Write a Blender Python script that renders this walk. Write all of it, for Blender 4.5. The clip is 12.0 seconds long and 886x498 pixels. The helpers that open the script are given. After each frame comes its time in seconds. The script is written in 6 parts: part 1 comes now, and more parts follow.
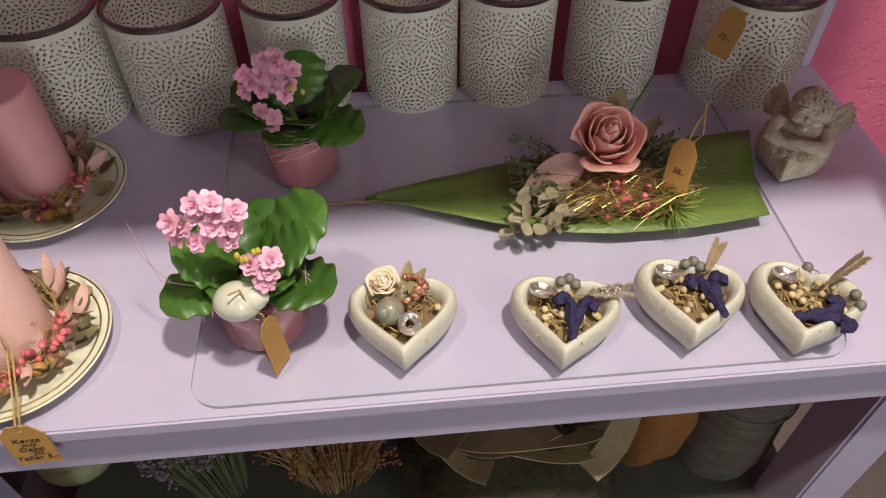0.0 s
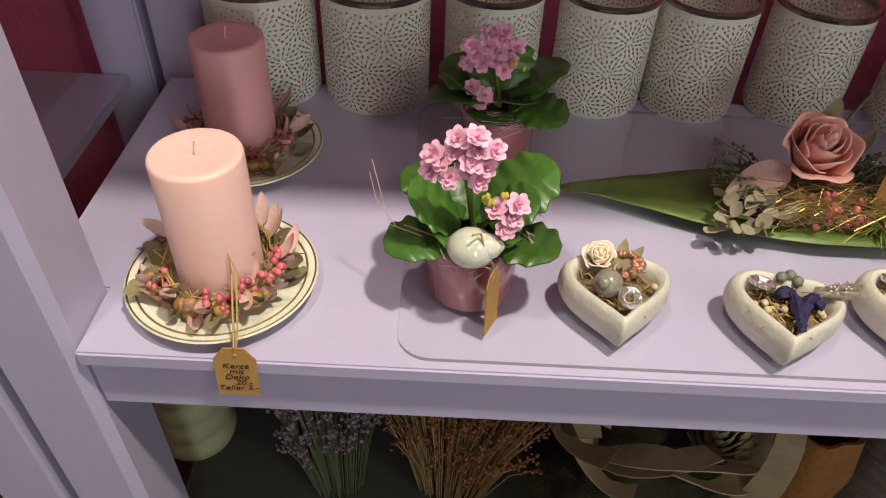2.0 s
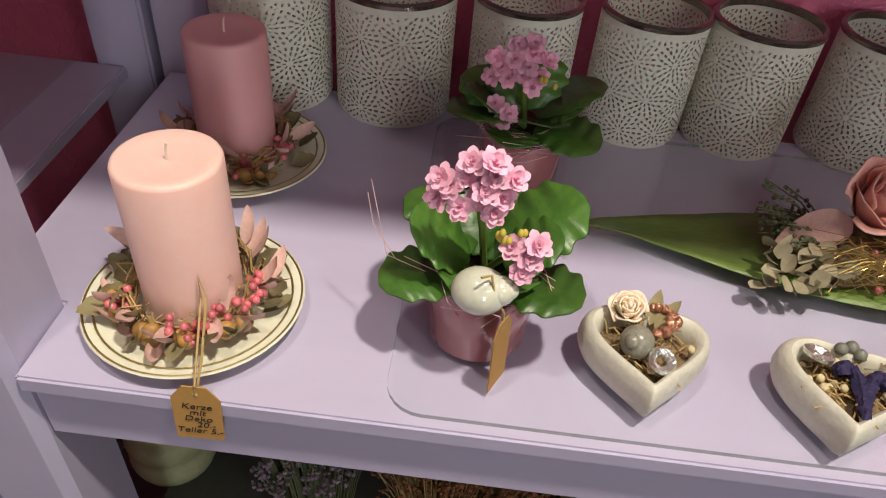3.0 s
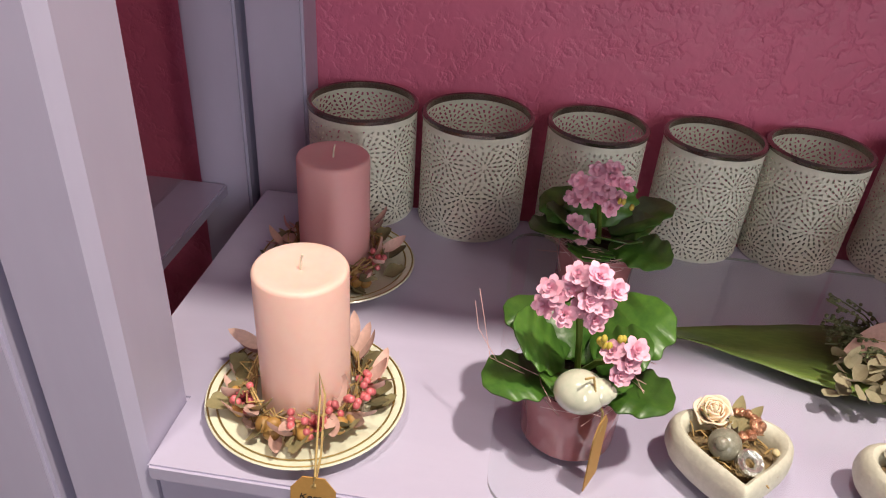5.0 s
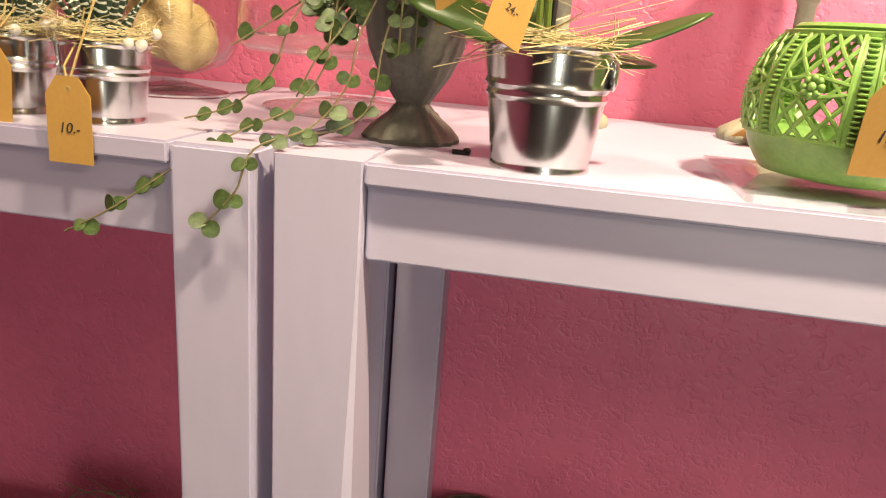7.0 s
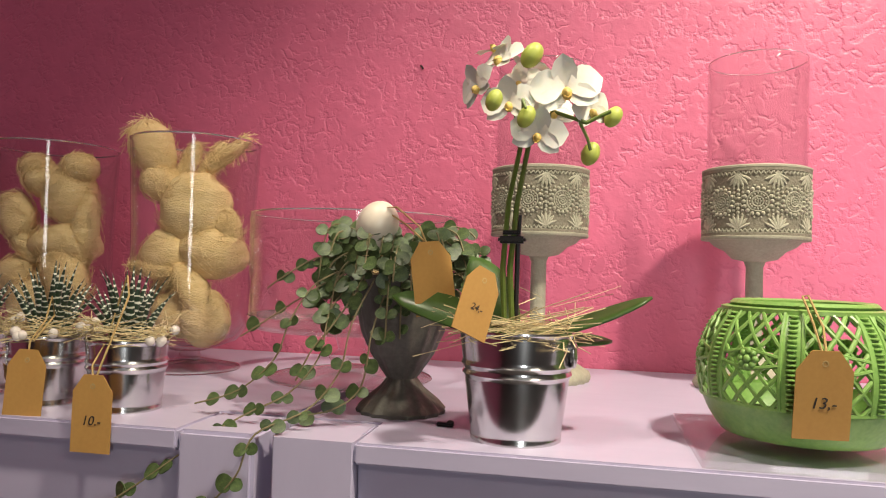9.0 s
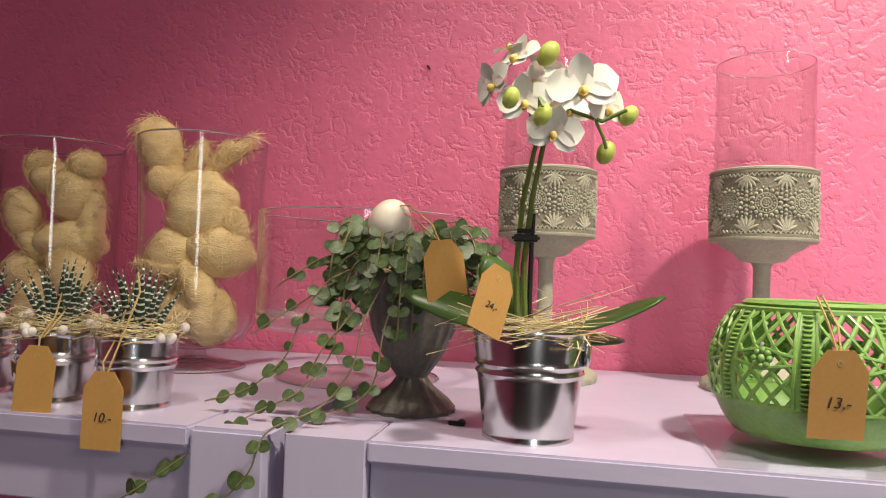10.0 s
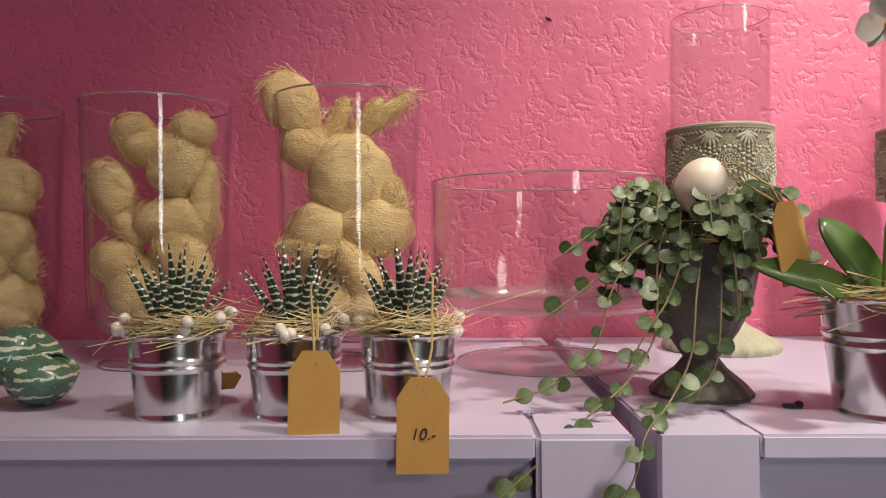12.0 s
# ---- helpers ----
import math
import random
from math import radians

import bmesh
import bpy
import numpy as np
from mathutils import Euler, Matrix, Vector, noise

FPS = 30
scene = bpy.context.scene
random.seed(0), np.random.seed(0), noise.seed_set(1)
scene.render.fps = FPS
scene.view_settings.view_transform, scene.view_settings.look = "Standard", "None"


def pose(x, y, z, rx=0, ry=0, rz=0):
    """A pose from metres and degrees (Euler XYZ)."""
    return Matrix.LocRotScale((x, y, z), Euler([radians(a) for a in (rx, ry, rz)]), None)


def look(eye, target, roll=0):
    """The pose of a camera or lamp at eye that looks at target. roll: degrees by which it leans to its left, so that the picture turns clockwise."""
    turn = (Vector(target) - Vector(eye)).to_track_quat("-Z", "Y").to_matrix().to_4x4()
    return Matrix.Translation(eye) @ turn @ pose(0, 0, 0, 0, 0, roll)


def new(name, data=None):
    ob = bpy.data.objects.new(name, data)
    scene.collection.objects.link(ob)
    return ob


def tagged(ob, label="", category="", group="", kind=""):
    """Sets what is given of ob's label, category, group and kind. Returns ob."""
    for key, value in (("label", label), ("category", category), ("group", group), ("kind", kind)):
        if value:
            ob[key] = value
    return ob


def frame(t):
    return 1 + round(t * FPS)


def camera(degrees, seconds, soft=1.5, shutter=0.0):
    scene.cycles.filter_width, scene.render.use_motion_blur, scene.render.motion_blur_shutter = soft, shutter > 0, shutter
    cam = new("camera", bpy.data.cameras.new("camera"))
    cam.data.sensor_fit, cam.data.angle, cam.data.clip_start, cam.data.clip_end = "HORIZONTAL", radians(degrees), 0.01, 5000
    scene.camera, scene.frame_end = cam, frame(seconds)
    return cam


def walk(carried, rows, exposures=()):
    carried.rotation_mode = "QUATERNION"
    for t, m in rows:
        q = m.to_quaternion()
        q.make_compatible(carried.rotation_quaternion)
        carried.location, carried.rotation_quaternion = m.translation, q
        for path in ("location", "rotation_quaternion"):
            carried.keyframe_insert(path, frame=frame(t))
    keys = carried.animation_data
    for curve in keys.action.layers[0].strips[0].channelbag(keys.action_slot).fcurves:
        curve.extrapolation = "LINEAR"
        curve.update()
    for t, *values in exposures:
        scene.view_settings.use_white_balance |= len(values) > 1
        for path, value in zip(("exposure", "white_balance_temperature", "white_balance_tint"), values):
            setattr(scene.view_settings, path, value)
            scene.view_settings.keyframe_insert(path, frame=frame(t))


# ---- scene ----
cam = camera(63.6, 12.0, soft=1.1)
PATH = [
    (0, (0.381, -0.267, 1.253), (0.502, 1.083, -0.217), -0.3),
    (0.5, (0.326, -0.32, 1.255), (0.503, 1.08, -0.163), 2.1),
    (1, (0.294, -0.346, 1.248), (0.4, 1.13, -0.097), 1.1),
    (1.5, (0.266, -0.339, 1.223), (0.307, 1.15, -0.112), 2.2),
    (2, (0.254, -0.311, 1.196), (0.251, 1.175, -0.143), 2.7),
    (2.5, (0.261, -0.281, 1.177), (0.223, 1.213, -0.152), 3.7),
    (3, (0.259, -0.249, 1.16), (0.208, 1.262, -0.15), 5.6),
    (3.5, (0.25, -0.231, 1.141), (0.134, 1.33, -0.104), 5.2),
    (3.7, (0.239, -0.232, 1.134), (0.101, 1.352, -0.079), 4.2),
    (5.5, (0.201, -0.328, 1.258), (0.018, 1.381, 0.236), 4.3),
    (6, (0.176, -0.363, 1.356), (-0.124, 1.394, 0.451), 4.9),
    (6.5, (0.153, -0.402, 1.419), (-0.238, 1.46, 0.803), 4.5),
    (7, (0.121, -0.418, 1.529), (-0.184, 1.471, 0.952), 4.5),
    (7.5, (0.133, -0.427, 1.556), (-0.230, 1.496, 1.152), 3.5),
    (7.7, (0.135, -0.435, 1.557), (-0.221, 1.512, 1.282), 3.4),
    (9.3, (0.151, -0.463, 1.571), (-0.244, 1.497, 1.624), 1.4),
    (9.5, (0.147, -0.463, 1.57), (-0.253, 1.496, 1.624), 1.6),
    (10, (0.138, -0.464, 1.566), (-0.242, 1.499, 1.624), 1.9),
    (10.5, (0.122, -0.475, 1.568), (-0.256, 1.489, 1.604), 2.0),
    (11, (0.044, -0.471, 1.565), (-0.342, 1.492, 1.56), 2.9),
    (11.5, (-0.082, -0.44, 1.573), (-0.278, 1.55, 1.572), 0.2),
    (12, (-0.178, -0.416, 1.562), (-0.205, 1.584, 1.548), -0.4),
]
walk(cam, [(t, look(eye, target, roll)) for t, eye, target, roll in PATH],
     exposures=[(0, 0.1, 6400, 9), (2.5, 0.08, 6400, 9), (3.7, 0.05, 6450, 10), (5.3, 0.52, 6500, 10), (6.3, 1.1, 6700, 10), (7.0, 0.5, 8200, 4), (7.7, -0.12, 8400, 0), (9.3, -0.32, 6600, 9), (10.5, -0.32, 6600, 9), (12, -0.22, 6600, 9)])

# ---- light ----
world = bpy.data.worlds.new("world")
scene.world = world
world.use_nodes = True
world.node_tree.nodes["Background"].inputs[0].default_value = (0.75, 0.85, 1, 1)
world.node_tree.nodes["Background"].inputs[1].default_value = 0.5


def lamp(name, kind, energy, size, eye, target, color=(1, 0.93, 0.84)):
    ob = new(name, bpy.data.lights.new(name, kind))
    ob.data.energy, ob.data.color = energy, color
    if kind == "AREA":
        ob.data.shape, ob.data.size = "DISK", size
    else:
        ob.data.shadow_soft_size = size
    ob.matrix_world = look(eye, target)
    return ob


for at, goal, power in (((0.72, -0.36, 2.62), (0.45, 0.2, 1.3), 136), ((-0.12, -0.36, 2.62), (0.15, 0.16, 1.1), 36)):
    spot = lamp("ceiling_spot_light", "SPOT", power, 0.05, at, goal, (1, 0.90, 0.76))
    spot.data.spot_size, spot.data.spot_blend = radians(84), 1.0
# Two unseen fill lamps, added to brighten the shelves from the room side.
lamp("fill_light", "AREA", 1.5, 0.6, (-0.2, -1.9, 2.68), (0.1, -0.9, 0.6), (1, 0.9, 0.78))
lamp("fill_light", "AREA", 16, 0.6, (1.7, -1.5, 2.68), (0.85, 0.1, 0.9), (1, 0.9, 0.78))


# ---- materials ----
def mat(name, c, rough=0.6, metal=0.0, c2=None, scale=25.0, bump=0.0, bscale=120.0, coat=0.0, sss=0.0, trans=0.0, stretch=(1, 1, 1), island=0.0, random_ob=0.0, amount=1.0):
    """A Principled surface: two scales of colour variation and a fine relief."""
    m = bpy.data.materials.new(name)
    m.use_nodes = True
    n, l = m.node_tree.nodes, m.node_tree.links
    b = n["Principled BSDF"]
    b.inputs["Roughness"].default_value, b.inputs["Metallic"].default_value = rough, metal
    b.inputs["Coat Weight"].default_value, b.inputs["Transmission Weight"].default_value = coat, trans
    if sss:
        b.inputs["Subsurface Weight"].default_value = sss
        b.inputs["Subsurface Radius"].default_value = (0.012, 0.006, 0.004)
        b.inputs["Subsurface Scale"].default_value = 1.0
    co, mp = n.new("ShaderNodeTexCoord"), n.new("ShaderNodeMapping")
    mp.inputs["Scale"].default_value = stretch
    l.new(co.outputs["Object"], mp.inputs["Vector"])
    big, fine = n.new("ShaderNodeTexNoise"), n.new("ShaderNodeTexNoise")
    big.inputs["Scale"].default_value, big.inputs["Detail"].default_value = scale, 5
    fine.inputs["Scale"].default_value, fine.inputs["Detail"].default_value = scale * 7, 4
    l.new(mp.outputs[0], big.inputs["Vector"]), l.new(mp.outputs[0], fine.inputs["Vector"])
    mean = n.new("ShaderNodeMath")
    mean.operation = "MULTIPLY_ADD"
    mean.inputs[1].default_value = 0.45
    l.new(fine.outputs["Fac"], mean.inputs[0])
    half = n.new("ShaderNodeMath")
    half.operation = "MULTIPLY"
    half.inputs[1].default_value = 0.55
    l.new(big.outputs["Fac"], half.inputs[0]), l.new(half.outputs[0], mean.inputs[2])
    ramp = n.new("ShaderNodeValToRGB")
    ramp.color_ramp.elements[0].position, ramp.color_ramp.elements[1].position = 0.33, 0.67
    c2 = c2 or tuple(v * 0.72 for v in c)
    ramp.color_ramp.elements[0].color, ramp.color_ramp.elements[1].color = (*c2, 1), (*c, 1)
    l.new(mean.outputs[0], ramp.inputs[0])
    out = ramp.outputs[0]
    if island or random_ob:
        hsv, rnd = n.new("ShaderNodeHueSaturation"), n.new("ShaderNodeObjectInfo" if random_ob else "ShaderNodeNewGeometry")
        rng = n.new("ShaderNodeMapRange")
        spread = island or random_ob
        rng.inputs[3].default_value, rng.inputs[4].default_value = 1 - spread, 1 + spread
        l.new(rnd.outputs["Random" if random_ob else "Random Per Island"], rng.inputs[0])
        l.new(rng.outputs[0], hsv.inputs["Value"]), l.new(out, hsv.inputs["Color"])
        out = hsv.outputs[0]
    l.new(out, b.inputs["Base Color"])
    if bump:
        rel, bn = n.new("ShaderNodeTexNoise"), n.new("ShaderNodeBump")
        rel.inputs["Scale"].default_value, rel.inputs["Detail"].default_value = bscale, 4
        l.new(mp.outputs[0], rel.inputs["Vector"]), l.new(rel.outputs["Fac"], bn.inputs["Height"])
        bn.inputs["Distance"].default_value, bn.inputs["Strength"].default_value = bump, 0.8
        l.new(bn.outputs[0], b.inputs["Normal"])
    return m


def glass(name, tint=(1, 1, 1), rough=0.0):
    m = bpy.data.materials.new(name)
    m.use_nodes = True
    b = m.node_tree.nodes["Principled BSDF"]
    b.inputs["Base Color"].default_value, b.inputs["Roughness"].default_value = (*tint, 1), rough
    b.inputs["Transmission Weight"].default_value, b.inputs["IOR"].default_value = 1.0, 1.45
    return m


def math_node(n, l, op, a, b=None, c=None):
    x = n.new("ShaderNodeMath")
    x.operation = op
    for k, v in enumerate((a, b, c)):
        if v is None:
            continue
        if isinstance(v, (int, float)):
            x.inputs[k].default_value = v
        else:
            l.new(v, x.inputs[k])
    return x.outputs[0]


def thin_glass(name, tint):
    """Thin clear glass: light passes straight, the gloss grows towards grazing angles."""
    m = bpy.data.materials.new(name)
    m.use_nodes = True
    n, l = m.node_tree.nodes, m.node_tree.links
    see, shine, fres, mix = n.new("ShaderNodeBsdfTransparent"), n.new("ShaderNodeBsdfGlossy"), n.new("ShaderNodeLayerWeight"), n.new("ShaderNodeMixShader")
    see.inputs[0].default_value, shine.inputs["Roughness"].default_value = (*tint, 1), 0.02
    fres.inputs["Blend"].default_value = 0.5
    gloss = math_node(n, l, "MULTIPLY_ADD", math_node(n, l, "POWER", fres.outputs["Facing"], 3.5), 0.75, 0.03)
    l.new(gloss, mix.inputs[0]), l.new(see.outputs[0], mix.inputs[1]), l.new(shine.outputs[0], mix.inputs[2])
    l.new(mix.outputs[0], n["Material Output"].inputs["Surface"])
    return m


def wall_paint(name, c):
    """Magenta paint over coarse trowelled plaster."""
    m = mat(name, c, rough=0.42, c2=tuple(v * 0.86 for v in c), scale=6)
    n, l = m.node_tree.nodes, m.node_tree.links
    M = lambda *a: math_node(n, l, *a)
    co, worm, mask, grain = n.new("ShaderNodeTexCoord"), n.new("ShaderNodeTexNoise"), n.new("ShaderNodeTexNoise"), n.new("ShaderNodeTexNoise")
    for tex, size, detail in ((worm, 62, 3), (mask, 34, 2), (grain, 210, 3)):
        tex.inputs["Scale"].default_value, tex.inputs["Detail"].default_value = size, detail
        l.new(co.outputs["Object"], tex.inputs["Vector"])
    # short winding grooves between flat trowelled patches
    groove = M("MINIMUM", M("MULTIPLY", M("ABSOLUTE", M("SUBTRACT", worm.outputs["Fac"], 0.5)), 11.0), 1.0)
    soft = M("MINIMUM", M("MAXIMUM", M("MULTIPLY", M("SUBTRACT", mask.outputs["Fac"], 0.40), 6.0), 0.0), 1.0)
    deep = M("MULTIPLY", M("SUBTRACT", 1.0, groove), soft)
    add = M("ADD", M("SUBTRACT", M("MULTIPLY", worm.outputs["Fac"], 0.9), deep), M("MULTIPLY", grain.outputs["Fac"], 0.25))
    bn = n.new("ShaderNodeBump")
    bn.inputs["Distance"].default_value, bn.inputs["Strength"].default_value = 0.0013, 0.7
    l.new(add, bn.inputs["Height"]), l.new(bn.outputs[0], n["Principled BSDF"].inputs["Normal"])
    return m


def perforated(name, c, cell=0.036):
    """Enamelled sheet punched with rosettes of small drop-shaped holes, laid round the z axis."""
    m = mat(name, c, rough=0.5, scale=40, c2=tuple(v * 0.88 for v in c))
    n, l = m.node_tree.nodes, m.node_tree.links
    M = lambda *a: math_node(n, l, *a)
    co, sep = n.new("ShaderNodeTexCoord"), n.new("ShaderNodeSeparateXYZ")
    l.new(co.outputs["Object"], sep.inputs[0])
    x, y, z = sep.outputs
    u = M("MULTIPLY", M("ARCTAN2", y, x), 9 / (2 * math.pi))
    v = M("DIVIDE", z, cell * 0.95)
    row = M("FLOOR", v)
    u = M("ADD", u, M("MULTIPLY", M("MODULO", row, 2.0), 0.5))
    du, dv = M("SUBTRACT", M("FRACT", u), 0.5), M("SUBTRACT", M("FRACT", v), 0.5)
    r = M("SQRT", M("ADD", M("MULTIPLY", du, du), M("MULTIPLY", dv, dv)))
    a = M("ARCTAN2", dv, du)
    mask = None
    for radius, count, width in ((0.13, 8, 0.052), (0.27, 13, 0.06), (0.42, 18, 0.06), (0.57, 23, 0.055)):
        ring = M("LESS_THAN", M("ABSOLUTE", M("SUBTRACT", r, radius)), width * 0.8)
        hole = M("MULTIPLY", ring, M("GREATER_THAN", M("COSINE", M("MULTIPLY", a, float(count))), 0.45))
        mask = hole if mask is None else M("MAXIMUM", mask, hole)
    band = M("MULTIPLY", M("GREATER_THAN", z, 0.004), M("LESS_THAN", z, 0.108))
    mask = M("MULTIPLY", mask, band)
    see, mix = n.new("ShaderNodeBsdfTransparent"), n.new("ShaderNodeMixShader")
    l.new(mask, mix.inputs[0]), l.new(n["Principled BSDF"].outputs[0], mix.inputs[1]), l.new(see.outputs[0], mix.inputs[2])
    l.new(mix.outputs[0], n["Material Output"].inputs["Surface"])
    return m


def striped(name):
    """Dark green leaf with raised white cross bands."""
    m = mat(name, (0.03, 0.055, 0.03), rough=0.4, scale=60)
    n, l = m.node_tree.nodes, m.node_tree.links
    co, sep, ns = n.new("ShaderNodeTexCoord"), n.new("ShaderNodeSeparateXYZ"), n.new("ShaderNodeTexNoise")
    l.new(co.outputs["Object"], sep.inputs[0]), l.new(co.outputs["Object"], ns.inputs["Vector"])
    ns.inputs["Scale"].default_value = 160
    M = lambda *a: math_node(n, l, *a)
    wave = M("SINE", M("ADD", M("MULTIPLY", sep.outputs[2], 1250.0), M("MULTIPLY", ns.outputs["Fac"], 5.0)))
    k = M("GREATER_THAN", wave, 0.68)
    mix = n.new("ShaderNodeMix")
    mix.data_type = "RGBA"
    mix.inputs[6].default_value, mix.inputs[7].default_value = (0.025, 0.05, 0.028, 1), (0.7, 0.72, 0.62, 1)
    l.new(k, mix.inputs[0]), l.new(mix.outputs[2], n["Principled BSDF"].inputs["Base Color"])
    return m


def banded_shell(name):
    """Dark green shell with broken pale bands running along the whorls."""
    m = mat(name, (0.035, 0.10, 0.07), rough=0.25, coat=0.4, scale=70, c2=(0.10, 0.19, 0.13), bump=0.0012, bscale=110)
    n, l = m.node_tree.nodes, m.node_tree.links
    M = lambda *a: math_node(n, l, *a)
    co, sep, ns = n.new("ShaderNodeTexCoord"), n.new("ShaderNodeSeparateXYZ"), n.new("ShaderNodeTexNoise")
    l.new(co.outputs["Object"], sep.inputs[0]), l.new(co.outputs["Object"], ns.inputs["Vector"])
    ns.inputs["Scale"].default_value, ns.inputs["Detail"].default_value = 95, 3
    wave = M("SINE", M("ADD", M("MULTIPLY", sep.outputs[2], 950.0), M("MULTIPLY", ns.outputs["Fac"], 9.0)))
    k = M("MULTIPLY", M("GREATER_THAN", wave, 0.45), M("GREATER_THAN", ns.outputs["Fac"], 0.5))
    old = n["Principled BSDF"].inputs["Base Color"].links[0].from_socket
    mix = n.new("ShaderNodeMix")
    mix.data_type = "RGBA"
    mix.inputs[7].default_value = (0.52, 0.56, 0.42, 1)
    l.new(k, mix.inputs[0]), l.new(old, mix.inputs[6]), l.new(mix.outputs[2], n["Principled BSDF"].inputs["Base Color"])
    return m


LILAC = mat("lilac_paint", (0.50, 0.46, 0.605), 0.38, c2=(0.465, 0.425, 0.57), scale=9, bump=0.0006, bscale=45, stretch=(0.35, 1, 1))
LILAC_UP = mat("lilac_paint_upright", (0.50, 0.46, 0.605), 0.4, c2=(0.465, 0.425, 0.57), scale=9, bump=0.0006, bscale=45, stretch=(1, 1, 0.3))
PINKWALL = wall_paint("magenta_plaster", (0.71, 0.165, 0.285))
# Unseen walls, coloured dark so that zinc and glass mirror a dim room.
ROOMWALL = mat("darkened_room_wall", (0.14, 0.13, 0.12), 0.8, scale=3)
CEIL = mat("ceiling_paint", (0.8, 0.79, 0.76), 0.9, scale=3)
FLOOR = mat("floor_tile", (0.2, 0.18, 0.16), 0.4, scale=4)
SOLIDGLASS = glass("solid_glass")
GLASS = thin_glass("clear_glass", (0.975, 0.98, 0.975))
PLATEGLASS = thin_glass("plate_glass", (0.985, 0.995, 0.99))
GLASSEDGE = mat("glass_edge", (0.34, 0.36, 0.35), 0.15, scale=30, trans=0.3)
LANTERN = perforated("perforated_enamel", (0.80, 0.80, 0.68))
INNER = mat("frosted_liner", (0.5, 0.52, 0.44), 0.5, scale=60)
BRONZE = mat("dark_rim_metal", (0.30, 0.26, 0.22), 0.25, 0.9, scale=60)
CERAMIC = mat("cream_ceramic", (0.80, 0.80, 0.64), 0.12, coat=0.4, scale=30, c2=(0.74, 0.73, 0.56))
GOLD = mat("gold_line", (0.5, 0.36, 0.12), 0.35, 0.8, scale=80)
WAX = mat("pink_wax", (0.80, 0.54, 0.47), 0.45, sss=0.4, scale=20, c2=(0.78, 0.50, 0.44), bump=0.0003, bscale=40)
WAXROSE = mat("rose_wax", (0.78, 0.42, 0.42), 0.42, sss=0.3, scale=20, c2=(0.76, 0.39, 0.40), bump=0.0003, bscale=40)
WICK = mat("wick_cotton", (0.8, 0.74, 0.6), 0.9)
POT = mat("old_rose_glaze", (0.42, 0.17, 0.17), 0.16, coat=0.5, scale=25, c2=(0.37, 0.14, 0.15))
KAL = mat("kalanchoe_leaf", (0.085, 0.19, 0.025), 0.38, scale=26, c2=(0.035, 0.105, 0.018), bump=0.0012, bscale=60, random_ob=0.35)
PETAL = mat("pink_petal", (0.88, 0.53, 0.64), 0.6, scale=160, c2=(0.82, 0.38, 0.53), sss=0.1, random_ob=0.16)
YELLOW = mat("yellow_bud", (0.62, 0.5, 0.08), 0.5, scale=60)
SHELL = mat("pearl_shell", (0.66, 0.64, 0.52), 0.14, coat=0.6, scale=35, c2=(0.50, 0.54, 0.42))
SISAL = mat("pink_sisal", (0.72, 0.45, 0.45), 0.7, scale=60)
STRAW = mat("pale_straw", (0.72, 0.60, 0.33), 0.7, scale=60, island=0.25)
TWINE = mat("twine", (0.50, 0.35, 0.14), 0.9, scale=200, bump=0.0005, bscale=700)
KRAFT = mat("kraft_card", (0.47, 0.26, 0.07), 0.85, scale=50, c2=(0.42, 0.225, 0.06), random_ob=0.12)
INK = mat("ink", (0.03, 0.025, 0.02), 0.8)
HEART = mat("limewashed_clay", (0.66, 0.64, 0.53), 0.55, scale=45, c2=(0.52, 0.50, 0.41), bump=0.0008, bscale=130)
FILL = mat("dried_filling", (0.30, 0.20, 0.09), 0.9, scale=90, c2=(0.10, 0.07, 0.04), bump=0.003, bscale=220)
DRIED = mat("dried_twig", (0.42, 0.28, 0.11), 0.85, scale=60, island=0.3)
SEED = mat("pale_seed", (0.66, 0.55, 0.32), 0.7, scale=80, random_ob=0.2)
NAVY = mat("navy_yarn", (0.025, 0.018, 0.075), 0.75, scale=200, bump=0.002, bscale=420)
GREY = mat("grey_berry", (0.20, 0.20, 0.16), 0.5, scale=90)
SILVER = mat("silver_foil", (0.82, 0.80, 0.74), 0.25, 0.85, scale=120, bump=0.002, bscale=260)
COPPER = mat("copper_tinsel", (0.75, 0.40, 0.26), 0.28, 0.8, scale=150, bump=0.003, bscale=380)
FEATHER = mat("brown_feather", (0.40, 0.30, 0.17), 0.9, scale=120, c2=(0.2, 0.14, 0.08), stretch=(3, 1, 1))
PEACH = mat("peach_petal", (0.95, 0.78, 0.60), 0.6, scale=50, c2=(0.94, 0.72, 0.53), sss=0.3)
ROSE = mat("rose_petal", (0.97, 0.56, 0.47), 0.5, scale=30, c2=(0.96, 0.50, 0.42), sss=0.1)
LEAF = mat("big_green_leaf", (0.17, 0.25, 0.05), 0.42, scale=14, c2=(0.10, 0.16, 0.035), stretch=(1, 5, 1), bump=0.0008, bscale=60)
MOSS = mat("grey_green_sprig", (0.15, 0.17, 0.08), 0.8, scale=80, island=0.35)
HYDR = mat("dried_hydrangea", (0.38, 0.33, 0.22), 0.8, scale=50, c2=(0.26, 0.23, 0.14), random_ob=0.25)
BERRY = mat("pink_berry", (0.66, 0.16, 0.18), 0.3, scale=90, random_ob=0.25)
ACID = mat("lime_spike", (0.28, 0.42, 0.08), 0.5, scale=60)
STONE = mat("aged_cast_stone", (0.74, 0.68, 0.52), 0.65, scale=80, c2=(0.34, 0.29, 0.18), bump=0.0015, bscale=160)
BLUSH = mat("blush_leaf", (0.66, 0.42, 0.36), 0.75, scale=50, random_ob=0.2)
